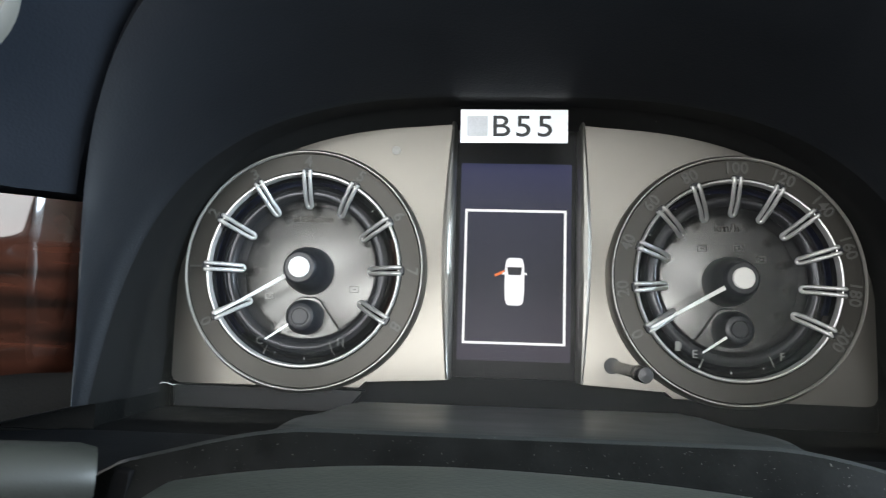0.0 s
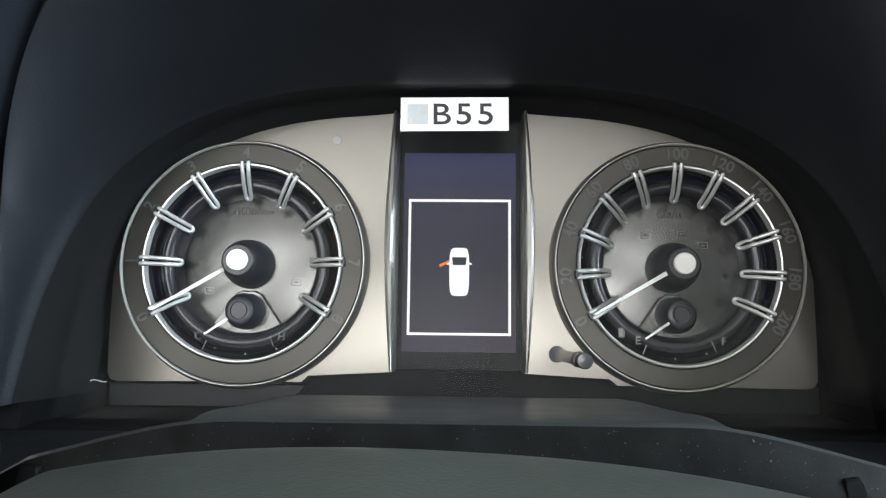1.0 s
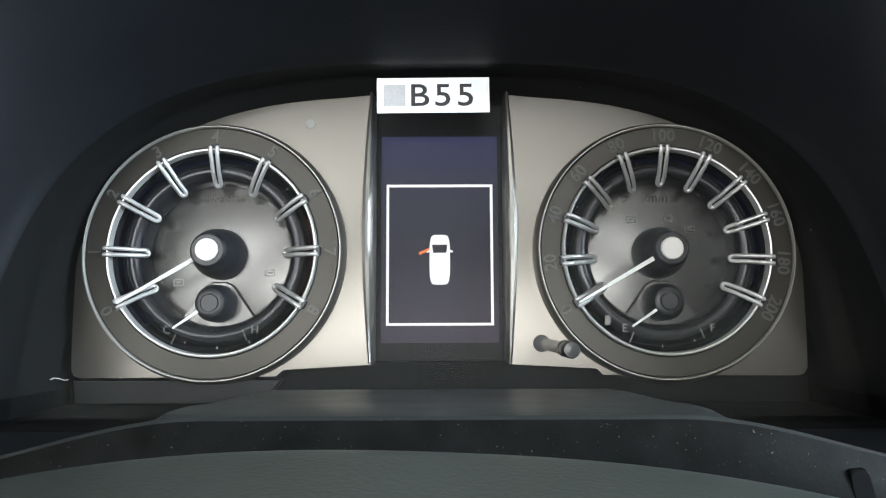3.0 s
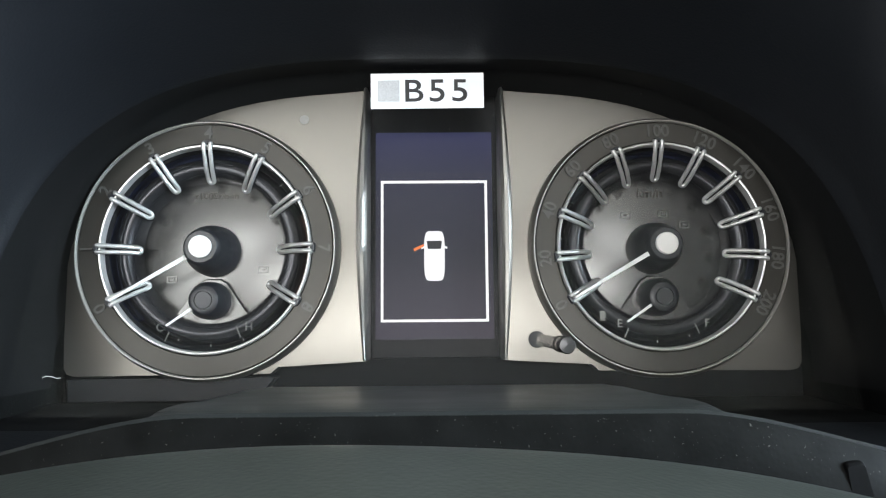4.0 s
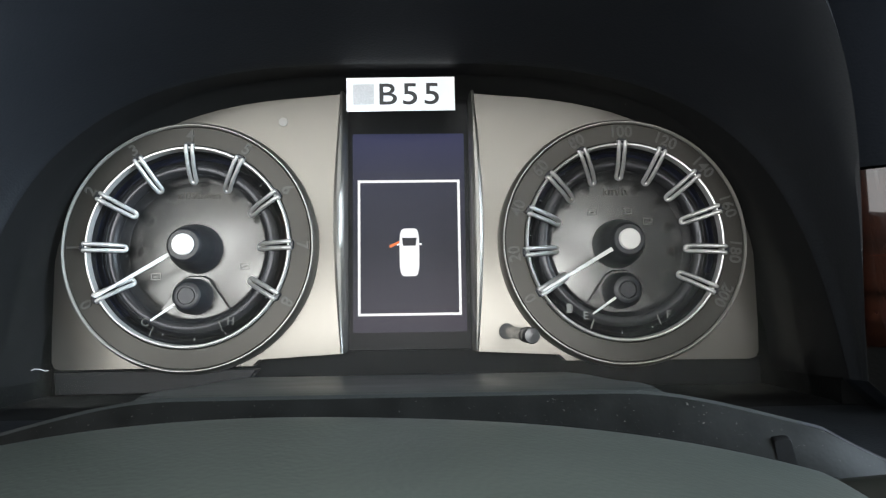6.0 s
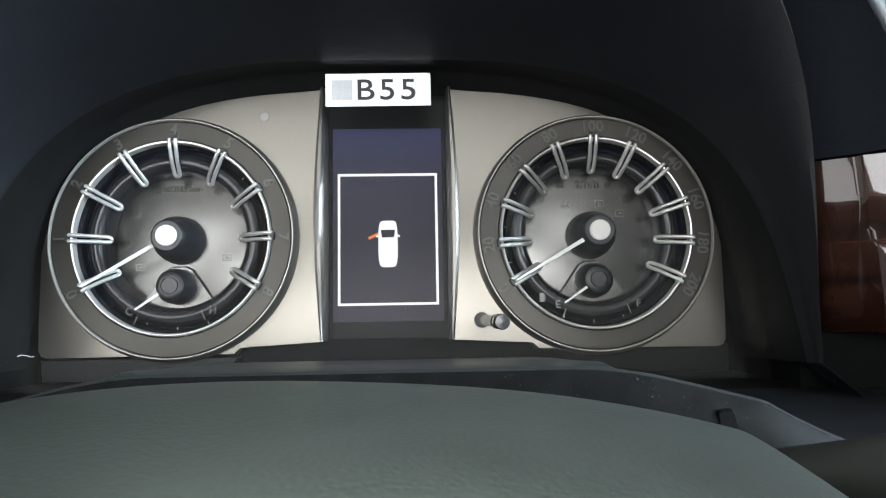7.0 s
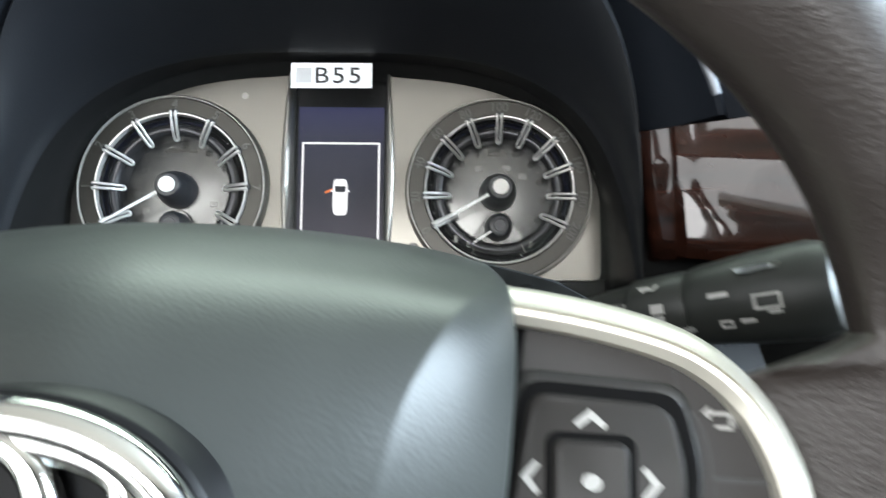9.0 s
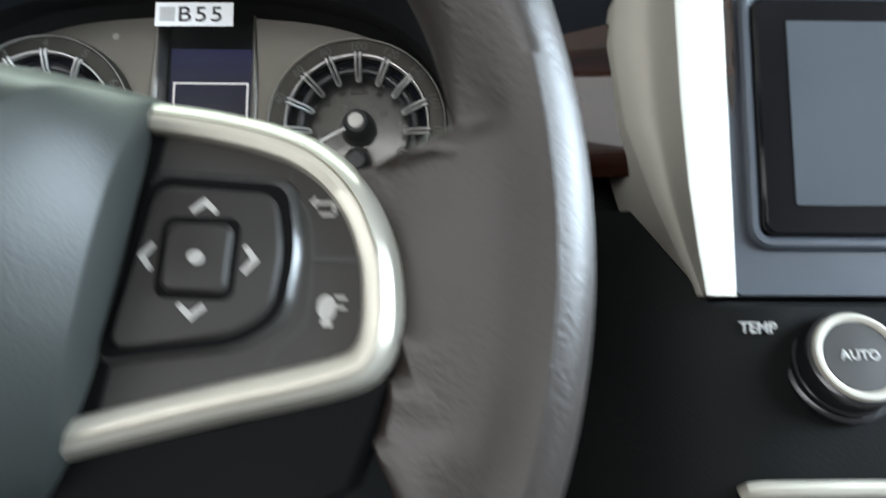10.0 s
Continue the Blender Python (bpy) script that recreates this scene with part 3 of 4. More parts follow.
# aprons that carry the hood's feet outwards past the column
for s in (-1, 1):
    rows = [[(s * (0.086 + 0.012 * k), y, z - 0.006 * smooth(0.15, 0.26, 0.086 + 0.012 * k)) for k in range(9 if s > 0 else 15)][::s] for y, z in ((-0.070, -0.0745), (-0.085, -0.0762), (-0.105, -0.0775), (-0.125, -0.0798), (-0.140, -0.0840), (-0.152, -0.0915), (-0.160, -0.103), (-0.164, -0.120))]
    part("apron", finish("apron", *loft(rows, False), M_HOOD), hood, "soft dark grey apron beside the column")

# floor of the binnacle
floor_rings = [[(0.17 * (k / 12 - 1) * w, y, z) for k in range(25)] for y, z, w in ((0.004, -0.0722, 1.0), (-0.013, -0.0722, 1.0), (-0.016, -0.0724, 1.0), (-0.06, -0.0738, 1.0), (-0.085, -0.078, 1.05), (-0.13, -0.092, 1.1), (-0.17, -0.125, 1.15))]
part("binnacle_floor", finish("binnacle_floor", *loft(floor_rings, False), M_TUNNEL), hood, "black binnacle floor")
part("foot_panel", finish("foot_panel", *join(box(-0.160, 0.004, -0.0725, -0.068, -0.003, -0.0596), box(-0.068, 0.004, -0.0725, 0.068, -0.003, -0.0545), box(0.068, 0.004, -0.0725, 0.160, -0.003, -0.0596)), M_TUNNEL), cluster, "black panel below the face")
# Dim strip added in place of a reflection in the clear cover.
strip = [(-0.1545, -0.0616), (-0.1535, -0.0710), (-0.075, -0.0710), (-0.067, -0.0616)]
part("reflection_strip", finish("reflection_strip", *prism(strip, -0.002, -0.0118, 0.0005), M_STRIP), cluster, "dim strip standing for the cover's reflection below the face panel")

# ---- steering column ----


column = thing("column_shroud", None, "dusty black plastic steering column shroud", "column cover")
sh = []
COVER = ((-0.048, -0.0700, 0.060, 0.071, 0.018), (-0.051, -0.0640, 0.060, 0.071, 0.024), (-0.058, -0.0618, 0.061, 0.072, 0.027), (-0.085, -0.0611, 0.063, 0.074, 0.030), (-0.115, -0.0603, 0.064, 0.077, 0.032), (-0.134, -0.0598, 0.065, 0.079, 0.031), (-0.1410, -0.0598, 0.065, 0.080, 0.027), (-0.1455, -0.0599, 0.064, 0.082, 0.019), (-0.1492, -0.0602, 0.055, 0.130, 0.0130), (-0.1506, -0.0610, 0.055, 0.130, 0.0130))
cover_rows = [tuple(a + (b - a) * k / 5 for a, b in zip(p, q)) for p, q in zip(COVER, COVER[1:]) for k in range(5)] + [COVER[-1]]
for y, z, w0, w1, drop in cover_rows:
    sh.append([(x, y, z - drop * smooth(w0, w1, abs(x)) - 0.35 * max(0, abs(x) - 0.105)) for x in [0.13 * (k / 48 - 1) for k in range(97)]])
# Top painted lighter as if lit, sides bluish, front darker as if shaded.
part("upper_cover", finish("upper_cover", *loft([r[11:86] for r in sh], False), M_LEDGE, 50), column, "dusty upper column cover, painted lit grey")
for side in (slice(0, 12), slice(85, 97)):
    part("side_cover", finish("side_cover", *loft([r[side] for r in sh], False), M_SIDE, 50), column, "glossy side of the column cover, painted with a bluish sheen")
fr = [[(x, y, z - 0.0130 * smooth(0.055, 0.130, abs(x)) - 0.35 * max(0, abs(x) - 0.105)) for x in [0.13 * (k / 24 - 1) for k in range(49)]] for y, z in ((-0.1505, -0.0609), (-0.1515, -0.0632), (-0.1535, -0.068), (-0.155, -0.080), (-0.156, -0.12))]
part("front_cover", finish("front_cover", *loft(fr, False), M_SHROUD), column, "dusty front of the column cover, painted shaded black")

for s in (-1, 1):
    part("side_tab", finish("side_tab", *prism(round_poly([(s * (x + (0.0100 if s < 0 else 0)), z) for x, z in ((0.0950, -0.0714), (0.0905, -0.0718), (0.0925, -0.0870), (0.0985, -0.0870))][::s], 0.001), -0.140, -0.154, 0.0008), M_DEEP), column, "small black side tab")

# wiper stalk


def turned(profile):
    """A profile of (radius, length) turned about the local -z axis."""
    v, f = revolve(profile, 32)
    return [(x, z, y) for x, y, z in v], f


stalk = thing("wiper_stalk", None, "black wiper stalk with white printed symbols", "control stalk", look((0.098, -0.158, -0.0885), (0.175, -0.218, -0.0755)))
part("lever", finish("lever", *turned([(0.0, 0.0), (0.007, 0.0), (0.0085, 0.02), (0.0105, 0.036), (0.0108, 0.0375), (0.0, 0.0375)]), M_STALK), stalk)
part("sleeve", finish("sleeve", *turned([(0.0, 0.038), (0.0112, 0.038), (0.0118, 0.040), (0.0122, 0.056), (0.0118, 0.0575), (0.0, 0.0575)]), M_STALK), stalk)
part("end_knob", finish("end_knob", *turned([(0.0, 0.058), (0.0120, 0.058), (0.0130, 0.061), (0.0145, 0.078), (0.0152, 0.094), (0.0135, 0.100), (0.009, 0.1025), (0.0, 0.103)]), M_STALK), stalk, "flared end knob")


def on_stalk(name, length, radius, turn, shape, label):
    """A printed shape at one place on the stalk, turned about its axis."""
    part(name, finish(name, *shape, M_MARK), stalk, label, pose(0, 0, 0, 0, 0, turn) @ Matrix.Translation((0, -radius, -length)))


def block(w, h):
    return box(-h, 0.0004, -w, h, -0.0003, w)


def scrawl(n, pitch, h, t):
    """A zigzag ribbon along the stalk."""
    line = [((-1) ** k * h, (k - (n - 1) / 2) * pitch) for k in range(n)]
    return prism([(x, z + t) for x, z in line] + [(x, z - t) for x, z in line[::-1]], 0.0004, -0.0003)


def outline_mark(w, h, t):
    rings = [[(sx * (h - e), y, sz * (w - e)) for sx, sz in ((1, 1), (-1, 1), (-1, -1), (1, -1))] for e, y in ((0, 0.0004), (0, -0.0003), (t, -0.0003), (t, 0.0004), (0, 0.0004))]
    return loft(rings)


on_stalk("wiper_mark", 0.046, 0.0122, 126, scrawl(5, 0.0016, 0.0011, 0.0004), "pale wiper symbol")
on_stalk("printed_bar", 0.049, 0.0122, 90, block(0.0021, 0.0016), "white printed block")
on_stalk("printed_bar", 0.049, 0.0122, 73, block(0.0019, 0.0013), "white printed block")
on_stalk("printed_bar", 0.037, 0.0108, 104, scrawl(5, 0.0012, 0.0011, 0.0004), "pale printed strokes")
on_stalk("printed_bar", 0.0355, 0.0106, 84, scrawl(6, 0.0010, 0.0010, 0.0004), "pale printed strokes")
on_stalk("printed_bar", 0.0575, 0.0122, 51, scrawl(6, 0.0010, 0.0011, 0.0004), "pale printed strokes")
on_stalk("printed_bar", 0.069, 0.0139, 96, block(0.0030, 0.0008), "pale printed bar")
on_stalk("ring_mark", 0.070, 0.0140, 57, outline_mark(0.0019, 0.0013, 0.0006), "pale outline mark")
on_stalk("printed_bar", 0.0765, 0.0145, 60, block(0.0021, 0.0006), "pale printed bar")
on_stalk("rear_wiper_mark", 0.083, 0.0150, 81, outline_mark(0.0040, 0.0024, 0.0008), "pale rear wiper symbol")
on_stalk("printed_bar", 0.0845, 0.0150, 68, block(0.0018, 0.0005), "pale printed bar")
on_stalk("printed_bar", 0.081, 0.0149, 122, scrawl(11, 0.0013, 0.0010, 0.0004), "pale printed strokes")

left_stalk = thing("indicator_stalk", None, "dark grey indicator stalk beside the column shroud", "control stalk", look((-0.109, -0.156, -0.0735), (-0.185, -0.205, -0.0690)))
part("lever", finish("lever", *turned([(0.0, 0.0), (0.0075, 0.0), (0.0086, 0.004), (0.0092, 0.030), (0.0100, 0.050), (0.0, 0.050)]), M_STALK), left_stalk)
part("end_knob", finish("end_knob", *turned([(0.0, 0.0505), (0.0092, 0.0505), (0.0105, 0.055), (0.0120, 0.085), (0.0105, 0.092), (0.0, 0.094)]), M_BLACK), left_stalk, "black flared end knob")

# ---- wheel ----
WC = Vector((0.0, -0.285, -0.120))
wheel = thing("steering_wheel", None, "leather steering wheel with silver spoke trims and buttons", "steering wheel", Matrix.Translation(WC) @ pose(0, 0, 0, 0, 2.5, 0))
rim_rings = []
for a in [0.5 * k for k in range(720)]:
    t = radians(a)
    b = min((a + 180) % 360 - 180, 180 - a, key=abs)
    swell = 1 - smooth(11.2, 14.0, b) if b > 0 else (1 - 0.45 * smooth(2, 12, -b)) * (1 - smooth(13, 23, -b))
    sunk = 1 - smooth(9, 26, b) if b > 0 else 1 - smooth(12, 24, -b)
    slim = max(0.0, min(1.0, (60 - abs(b)) / 40))
    r0, r1, deep = 0.1363 + 0.0123 * slim * slim * (3 - 2 * slim), 0.1777, 0.0168
    mid, wide = (r0 + r1) / 2, (r1 - r0) / 2
    ring = []
    for k in range(28):
        q = 2 * math.pi * k / 28
        c = math.cos(q)
        r = mid + wide * math.copysign(abs(c) ** 0.9, c) - 0.029 * swell * max(0.0, -c) ** 2
        y = 0.0075 - deep * math.sin(q)
        if math.sin(q) > 0:
            flat = sunk * smooth(-0.30, 0.66, -c)
            y = y * (1 - flat) + (0.0035 + 0.009 * smooth(0.1365, 0.1315, r)) * flat
        else:
            y = max(y, 0.0165 * sunk * smooth(0.3, 0.8, -c))
        up = r * math.sin(t)
        ring.append((r * math.cos(t), y - 0.03 * up - 0.06 * (math.sqrt((up - 0.045) ** 2 + 0.0003) + up - 0.045), 0.0015 + up))
    rim_rings.append(ring)
rim_rings.append(rim_rings[0])
part("rim", finish("rim", *loft(rim_rings), M_LEATHER), wheel, "brown-grey grained leather rim")


def curve(points, n=6):
    """A smooth line through a few points (Catmull-Rom)."""
    p = [Vector(points[0])] + [Vector(q) for q in points] + [Vector(points[-1])]
    out = []
    for i in range(1, len(p) - 2):
        for k in range(n):
            t = k / n
            out.append(0.5 * ((2 * p[i]) + (p[i + 1] - p[i - 1]) * t + (2 * p[i - 1] - 5 * p[i] + 4 * p[i + 1] - p[i + 2]) * t * t + (3 * p[i] - p[i - 1] - 3 * p[i + 1] + p[i + 2]) * t ** 3))
    out.append(p[-2])
    return out


# the airbag cover: its middle line, the crease beside it and its outer edge, from the back over the top to the foot
MIDDLE = curve([(0, 0.087, 0.0576), (0, 0.082, 0.0608), (0, 0.068, 0.0610), (0, 0.030, 0.0565), (0, 0.002, 0.0490), (0, -0.022, 0.0385), (0, -0.039, 0.0220), (0, -0.0465, -0.002), (0, -0.043, -0.032), (0, -0.022, -0.060), (0, 0.03, -0.068)])
CREASE = curve([(0.066, 0.086, 0.0520), (0.069, 0.0815, 0.0542), (0.0690, 0.068, 0.0542), (0.0685, 0.034, 0.0490), (0.0675, 0.013, 0.0440), (0.0590, -0.010, 0.0375), (0.0505, -0.0235, 0.0220), (0.0452, -0.0290, 0.000), (0.0410, -0.0270, -0.026), (0.0400, -0.012, -0.050), (0.040, 0.026, -0.064)])
EDGE = curve([(0.071, 0.085, 0.0465), (0.0740, 0.080, 0.0480), (0.0740, 0.068, 0.0488), (0.0730, 0.036, 0.0450), (0.0718, 0.0140, 0.0415), (0.0718, 0.0030, 0.0310), (0.0710, -0.0030, 0.0170), (0.0695, -0.006, -0.002), (0.0665, -0.005, -0.026), (0.0600, 0.006, -0.048), (0.050, 0.032, -0.060)])
pad_rings = []
for m, c, e in zip(MIDDLE, CREASE, EDGE):
    half = [Vector((c.x * u, m.y + (c.y - m.y) * u ** 1.3, m.z + (c.z - m.z) * u ** 2.4)) for u in [math.sin(math.pi / 2 * k / 16) for k in range(17)]]
    half += [c.lerp(e, u) + Vector((0.0008, -0.0008, 0)) * math.sin(math.pi * u) for u in (0.04, 0.12, 0.3, 0.5, 0.7, 0.9, 0.97, 1.0)]
    half += [Vector((e.x - 0.001, max(e.y, 0.088), e.z - 0.001))]
    pad_rings.append([(-v.x, v.y, v.z) for v in half[:0:-1]] + [tuple(v) for v in half])
pad = part("airbag_pad", finish("airbag_pad", *loft(pad_rings, False), M_PAD, 70), wheel, "dark grey grained airbag cover")


def oval(a, b, xc, zc, y, n=60):
    return [(xc + a * math.cos(2 * math.pi * k / n), y, zc + b * math.sin(2 * math.pi * k / n)) for k in range(n)]


emblem = part("emblem", finish("emblem", *tube(oval(0.0250, 0.0170, 0, 0.0032, -0.0485), 0.0030, 12, True), M_POLISHED), wheel, "chrome oval emblem")
part("upright_oval", finish("upright_oval", *tube(oval(0.0082, 0.0144, 0, 0.0032, -0.0490), 0.0024, 12, True), M_POLISHED), emblem)
part("level_oval", finish("level_oval", *tube(oval(0.0172, 0.0066, 0, 0.0112, -0.0488), 0.0022, 12, True), M_POLISHED), emblem)
well = [(x, z) for x, y, z in oval(0.0286, 0.0206, 0, 0.0032, 0)]
part("emblem_well", finish("emblem_well", *prism(well, -0.030, -0.0462, 0.001), M_BLACK), wheel, "black oval well behind the emblem")


def band(line, inner, outer, profile):
    """A strip along a line in x, z; inner and outer give its edges as offsets to the line's left; profile: (across 0..1, y)."""
    rings = []
    for i, p in enumerate(line):
        d = (line[min(i + 1, len(line) - 1)] - line[max(i - 1, 0)]).normalized()
        side = Vector((-d.z, 0, d.x))
        rings.append([tuple(p + side * (inner + (outer - inner) * u) + Vector((0, y, 0))) for u, y in profile])
    return loft(rings, True, True, True)


def lean(shape):
    """Sets a spoke's pieces back towards the hub and the top."""
    v, f = shape
    return [(x, y - 0.0015 + 0.12 * (0.132 - abs(x)) + 0.13 * z, z + 0.0021) for x, y, z in v], f


TRIM = [(0.060, 0, 0.0375), (0.075, 0, 0.0370), (0.095, 0, 0.0337), (0.1105, 0, 0.0286), (0.1215, 0, 0.0193), (0.1282, 0, 0.006), (0.1302, 0, -0.008), (0.1284, 0, -0.0172), (0.1208, 0, -0.0218), (0.095, 0, -0.0288), (0.066, 0, -0.0372), (0.050, 0, -0.0425)]
lean_prism, lean_box, lean_band, lean_join = (lambda *a, made=made: lean(made(*a)) for made in (prism, box, band, join))
for s in (-1, 1):
    line = [Vector((s * p.x, 0.002, p.z)) for p in curve(TRIM)]
    inside = [(p.x, p.z) for p in line]
    part("button_panel", finish("button_panel", *lean_prism(inside, 0.03, 0.0065, 0.001), M_BUTTON), wheel, "dark plastic button panel")
    # Black strip laid over the panel in place of the gap's shade.
    part("pad_shade_strip", finish("pad_shade_strip", *lean_prism([(s * x, z) for x, z in ((0.0752, 0.0330), (0.066, 0.0330), (0.058, -0.0370), (0.0692, -0.0345))], 0.02, 0.0052, 0.0008), M_DEEP), wheel, "black strip for the shaded gap beside the airbag cover")
    part("spoke_trim", finish("spoke_trim", *lean_band(line, -0.0040 * s, 0.0052 * s, [(0, 0.012), (0, 0.0035), (0.08, 0.0012), (0.30, 0.0), (0.44, 0.0), (0.48, 0.0010), (0.52, 0.0004), (0.75, 0.0020), (0.95, 0.0060), (1, 0.008), (1, 0.014)]), M_SILVER, 30), wheel, "satin silver spoke trim")
    # Deeper black than its plastic, for the shadow that falls on it.
    part("lower_spoke", finish("lower_spoke", *lean_prism([(s * x, z) for x, z in ((0.05, -0.045), (0.10, -0.031), (0.135, -0.02), (0.128, -0.045), (0.10, -0.062), (0.05, -0.075))], 0.035, 0.010, 0.003), M_DEEP), wheel, "lower spoke cover, painted extra black for its shade")
    if s > 0:
        cx, cz = 0.0884, 0.0028
        zone = [(0.1050, 0.0186), (0.0760, 0.0200), (0.0700, -0.0188), (0.0985, -0.0144), (0.1067, -0.0086), (0.1080, 0.0054)]
        wide = [(0.0896 + (x - 0.0896) * 1.25, z * 1.24) for x, z in zone]
        part("button_surround", finish("button_surround", *lean_prism(round_poly(wide, 0.0048), 0.01, 0.0040, 0.0030), M_STEM), wheel, "glossy dark button surround")
        part("button_groove", finish("button_groove", *lean_prism(round_poly([(0.0896 + (x - 0.0896) * 1.13, z * 1.12) for x, z in zone], 0.0052), 0.009, 0.0036), M_DEEP), wheel, "black groove round the button")
        key = part("direction_button", finish("direction_button", *lean_prism(round_poly(zone, 0.0045), 0.008, 0.0026, 0.0012), M_BUTTON), wheel, "dark four-way button")
        part("centre_groove", finish("centre_groove", *lean_prism(rounded(cx - 0.0092, cz - 0.0094, cx + 0.0092, cz + 0.0094, 0.0028), 0.006, 0.0023), M_DEEP), wheel, "black groove round the centre button")
        mid = part("centre_button", finish("centre_button", *lean_prism(rounded(cx - 0.0078, cz - 0.0080, cx + 0.0078, cz + 0.0080, 0.0022), 0.006, 0.0012, 0.0012), M_BUTTON), wheel)
        part("dot", finish("dot", *lean_prism([(x, z) for x, y, z in oval(0.0019, 0.0016, cx, cz, 0, 20)], 0.0012, 0.0009), M_MARK), mid, "white dot")
        for ang in (0, 90, 180, 270):
            c, q = math.cos(radians(ang)), math.sin(radians(ang))
            chevron = [(cx + c * u - q * w, cz + q * u + c * w) for u, w in ((0.0142, 0.0), (0.0112, 0.0034), (0.0102, 0.0026), (0.0122, 0.0), (0.0102, -0.0026), (0.0112, -0.0034))]
            part("chevron", finish("chevron", *lean_prism(chevron, 0.0028, 0.0025), M_MARK), key, "pale arrow mark")
        seam = [Vector((x, 0.0068, z)) for x, z in ((0.1063, 0.0300), (0.1070, 0.0240), (0.1080, 0.0195), (0.1118, 0.0146), (0.1138, 0.0057), (0.1136, -0.0105), (0.1075, -0.0165), (0.1063, -0.0215), (0.1060, -0.0262))]
        part("switch_seam", finish("switch_seam", *lean(tube(curve(seam), 0.00045, 6)), M_INK), wheel)
        part("switch_seam", finish("switch_seam", *lean_box(0.1142, 0.0070, 0.0036, 0.1300, 0.0060, 0.0046), M_INK), wheel)
        part("back_mark", finish("back_mark", *lean_join(box(0.1135, 0.0065, 0.0168, 0.1180, 0.0061, 0.0176), box(0.1148, 0.0065, 0.0140, 0.1180, 0.0061, 0.0148), box(0.1176, 0.0065, 0.0147, 0.1185, 0.0061, 0.0169), prism([(0.1137, 0.0187), (0.1122, 0.0172), (0.1137, 0.0157)], 0.0065, 0.0061)), M_MARK), wheel, "pale return arrow mark")
        part("voice_mark", finish("voice_mark", *lean_join(prism([(x, z) for x, y, z in oval(0.0021, 0.0028, 0.1182, -0.0070, 0, 20)], 0.0065, 0.0061), box(0.1200, 0.0065, -0.0050, 0.1225, 0.0061, -0.0042), box(0.1205, 0.0065, -0.0072, 0.1225, 0.0061, -0.0065), box(0.1172, 0.0065, -0.0112, 0.1196, 0.0061, -0.0098)), M_MARK), wheel, "pale talk mark")

# ---- dash around ----
for s in (-1, 1):
    # the end facet, the bright chamfer and the long bowed face, each as a rounded upright section
    rings = []
    stations = [(0.1583, -0.0835), (0.1592, -0.0868), (0.1600, -0.0880), (0.1650, -0.0915), (0.1705, -0.0952), (0.1716, -0.0964), (0.1728, -0.0986), (0.1745, -0.0994), (0.1800, -0.1004), (0.185, -0.1016), (0.190, -0.1030), (0.1975, -0.1054), (0.205, -0.1080), (0.22, -0.1140), (0.24, -0.1240), (0.268, -0.1400)]
    for x, y in stations:
        u = max(0.0, (x - 0.1745) / 0.0935)
        ring = []
        for j in range(41):
            v = j / 40
            over = 0.0118 * max(0.0, 0.24 + 0.22 * u - v) + 0.006 * (max(0.0, v - 0.86) / 0.14) ** 2
            fall = 0.0042 + 0.0035 * v + 0.0105 * min(0.0, v - 0.40 - 1.9 * u) if s > 0 and x > 0.174 else 0.0140 * v - 0.0200 * u
            ring.append((s * (x + (1 - u) * (0.0095 * v - 0.001) * max(0.5, 1 - (x - 0.1583) / 0.03)), y + fall + over, 0.0085 - 0.0625 * v + 0.003 * u - 0.014 * u * v))
        rings.append(ring)
    trim = thing("wood_trim", finish("wood_trim", *loft(rings, False), M_WOOD, 28), "dark red-brown lacquered wood dash trim", "wood trim", group="dash wood trims")
    # soft pad above the wood
    rings = []
    for k in range(13):
        z = 0.0105 + 0.13 * k / 12
        lean = 0.012 * (k / 12) if s > 0 else 0.0515 * min(1.0, (z + 0.065) / 0.164) ** 2
        xin = 0.1608 * (1 - 0.25 * smooth(0.0, 0.115, z) - 0.25 * smooth(0.06, 0.15, z))
        ring = [(s * xin, -0.074 - lean, z), (s * (xin + 0.0008), -0.0795 - lean, z), (s * (xin + 0.0030), -0.0815 - lean, z), (s * (xin + 0.0157), -0.090 - lean, z), (s * (xin + 0.0257), -0.103 - lean, z), (s * (xin + 0.0287), -0.108 - lean, z), (s * (xin + 0.0317), -0.1085 - lean, z), (s * (xin + 0.0337), -0.1055 - lean, z), (s * (xin + 0.0357), -0.1030 - lean, z), (s * (xin + 0.0537), -0.1080 - lean, z), (s * (xin + 0.1037), -0.1320 - lean, z), (s * (xin + 0.4037), -0.140 - lean, z)]
        rings.append(ring)
    first = [(x, 0.0, z) for x, y, z in rings[0]]
    part("pad", finish("pad", *loft([first] + rings, False), M_UPPER), thing("dash_pad", None, "soft dark upper dashboard pad above wood trim", "dashboard", kind="structure"))

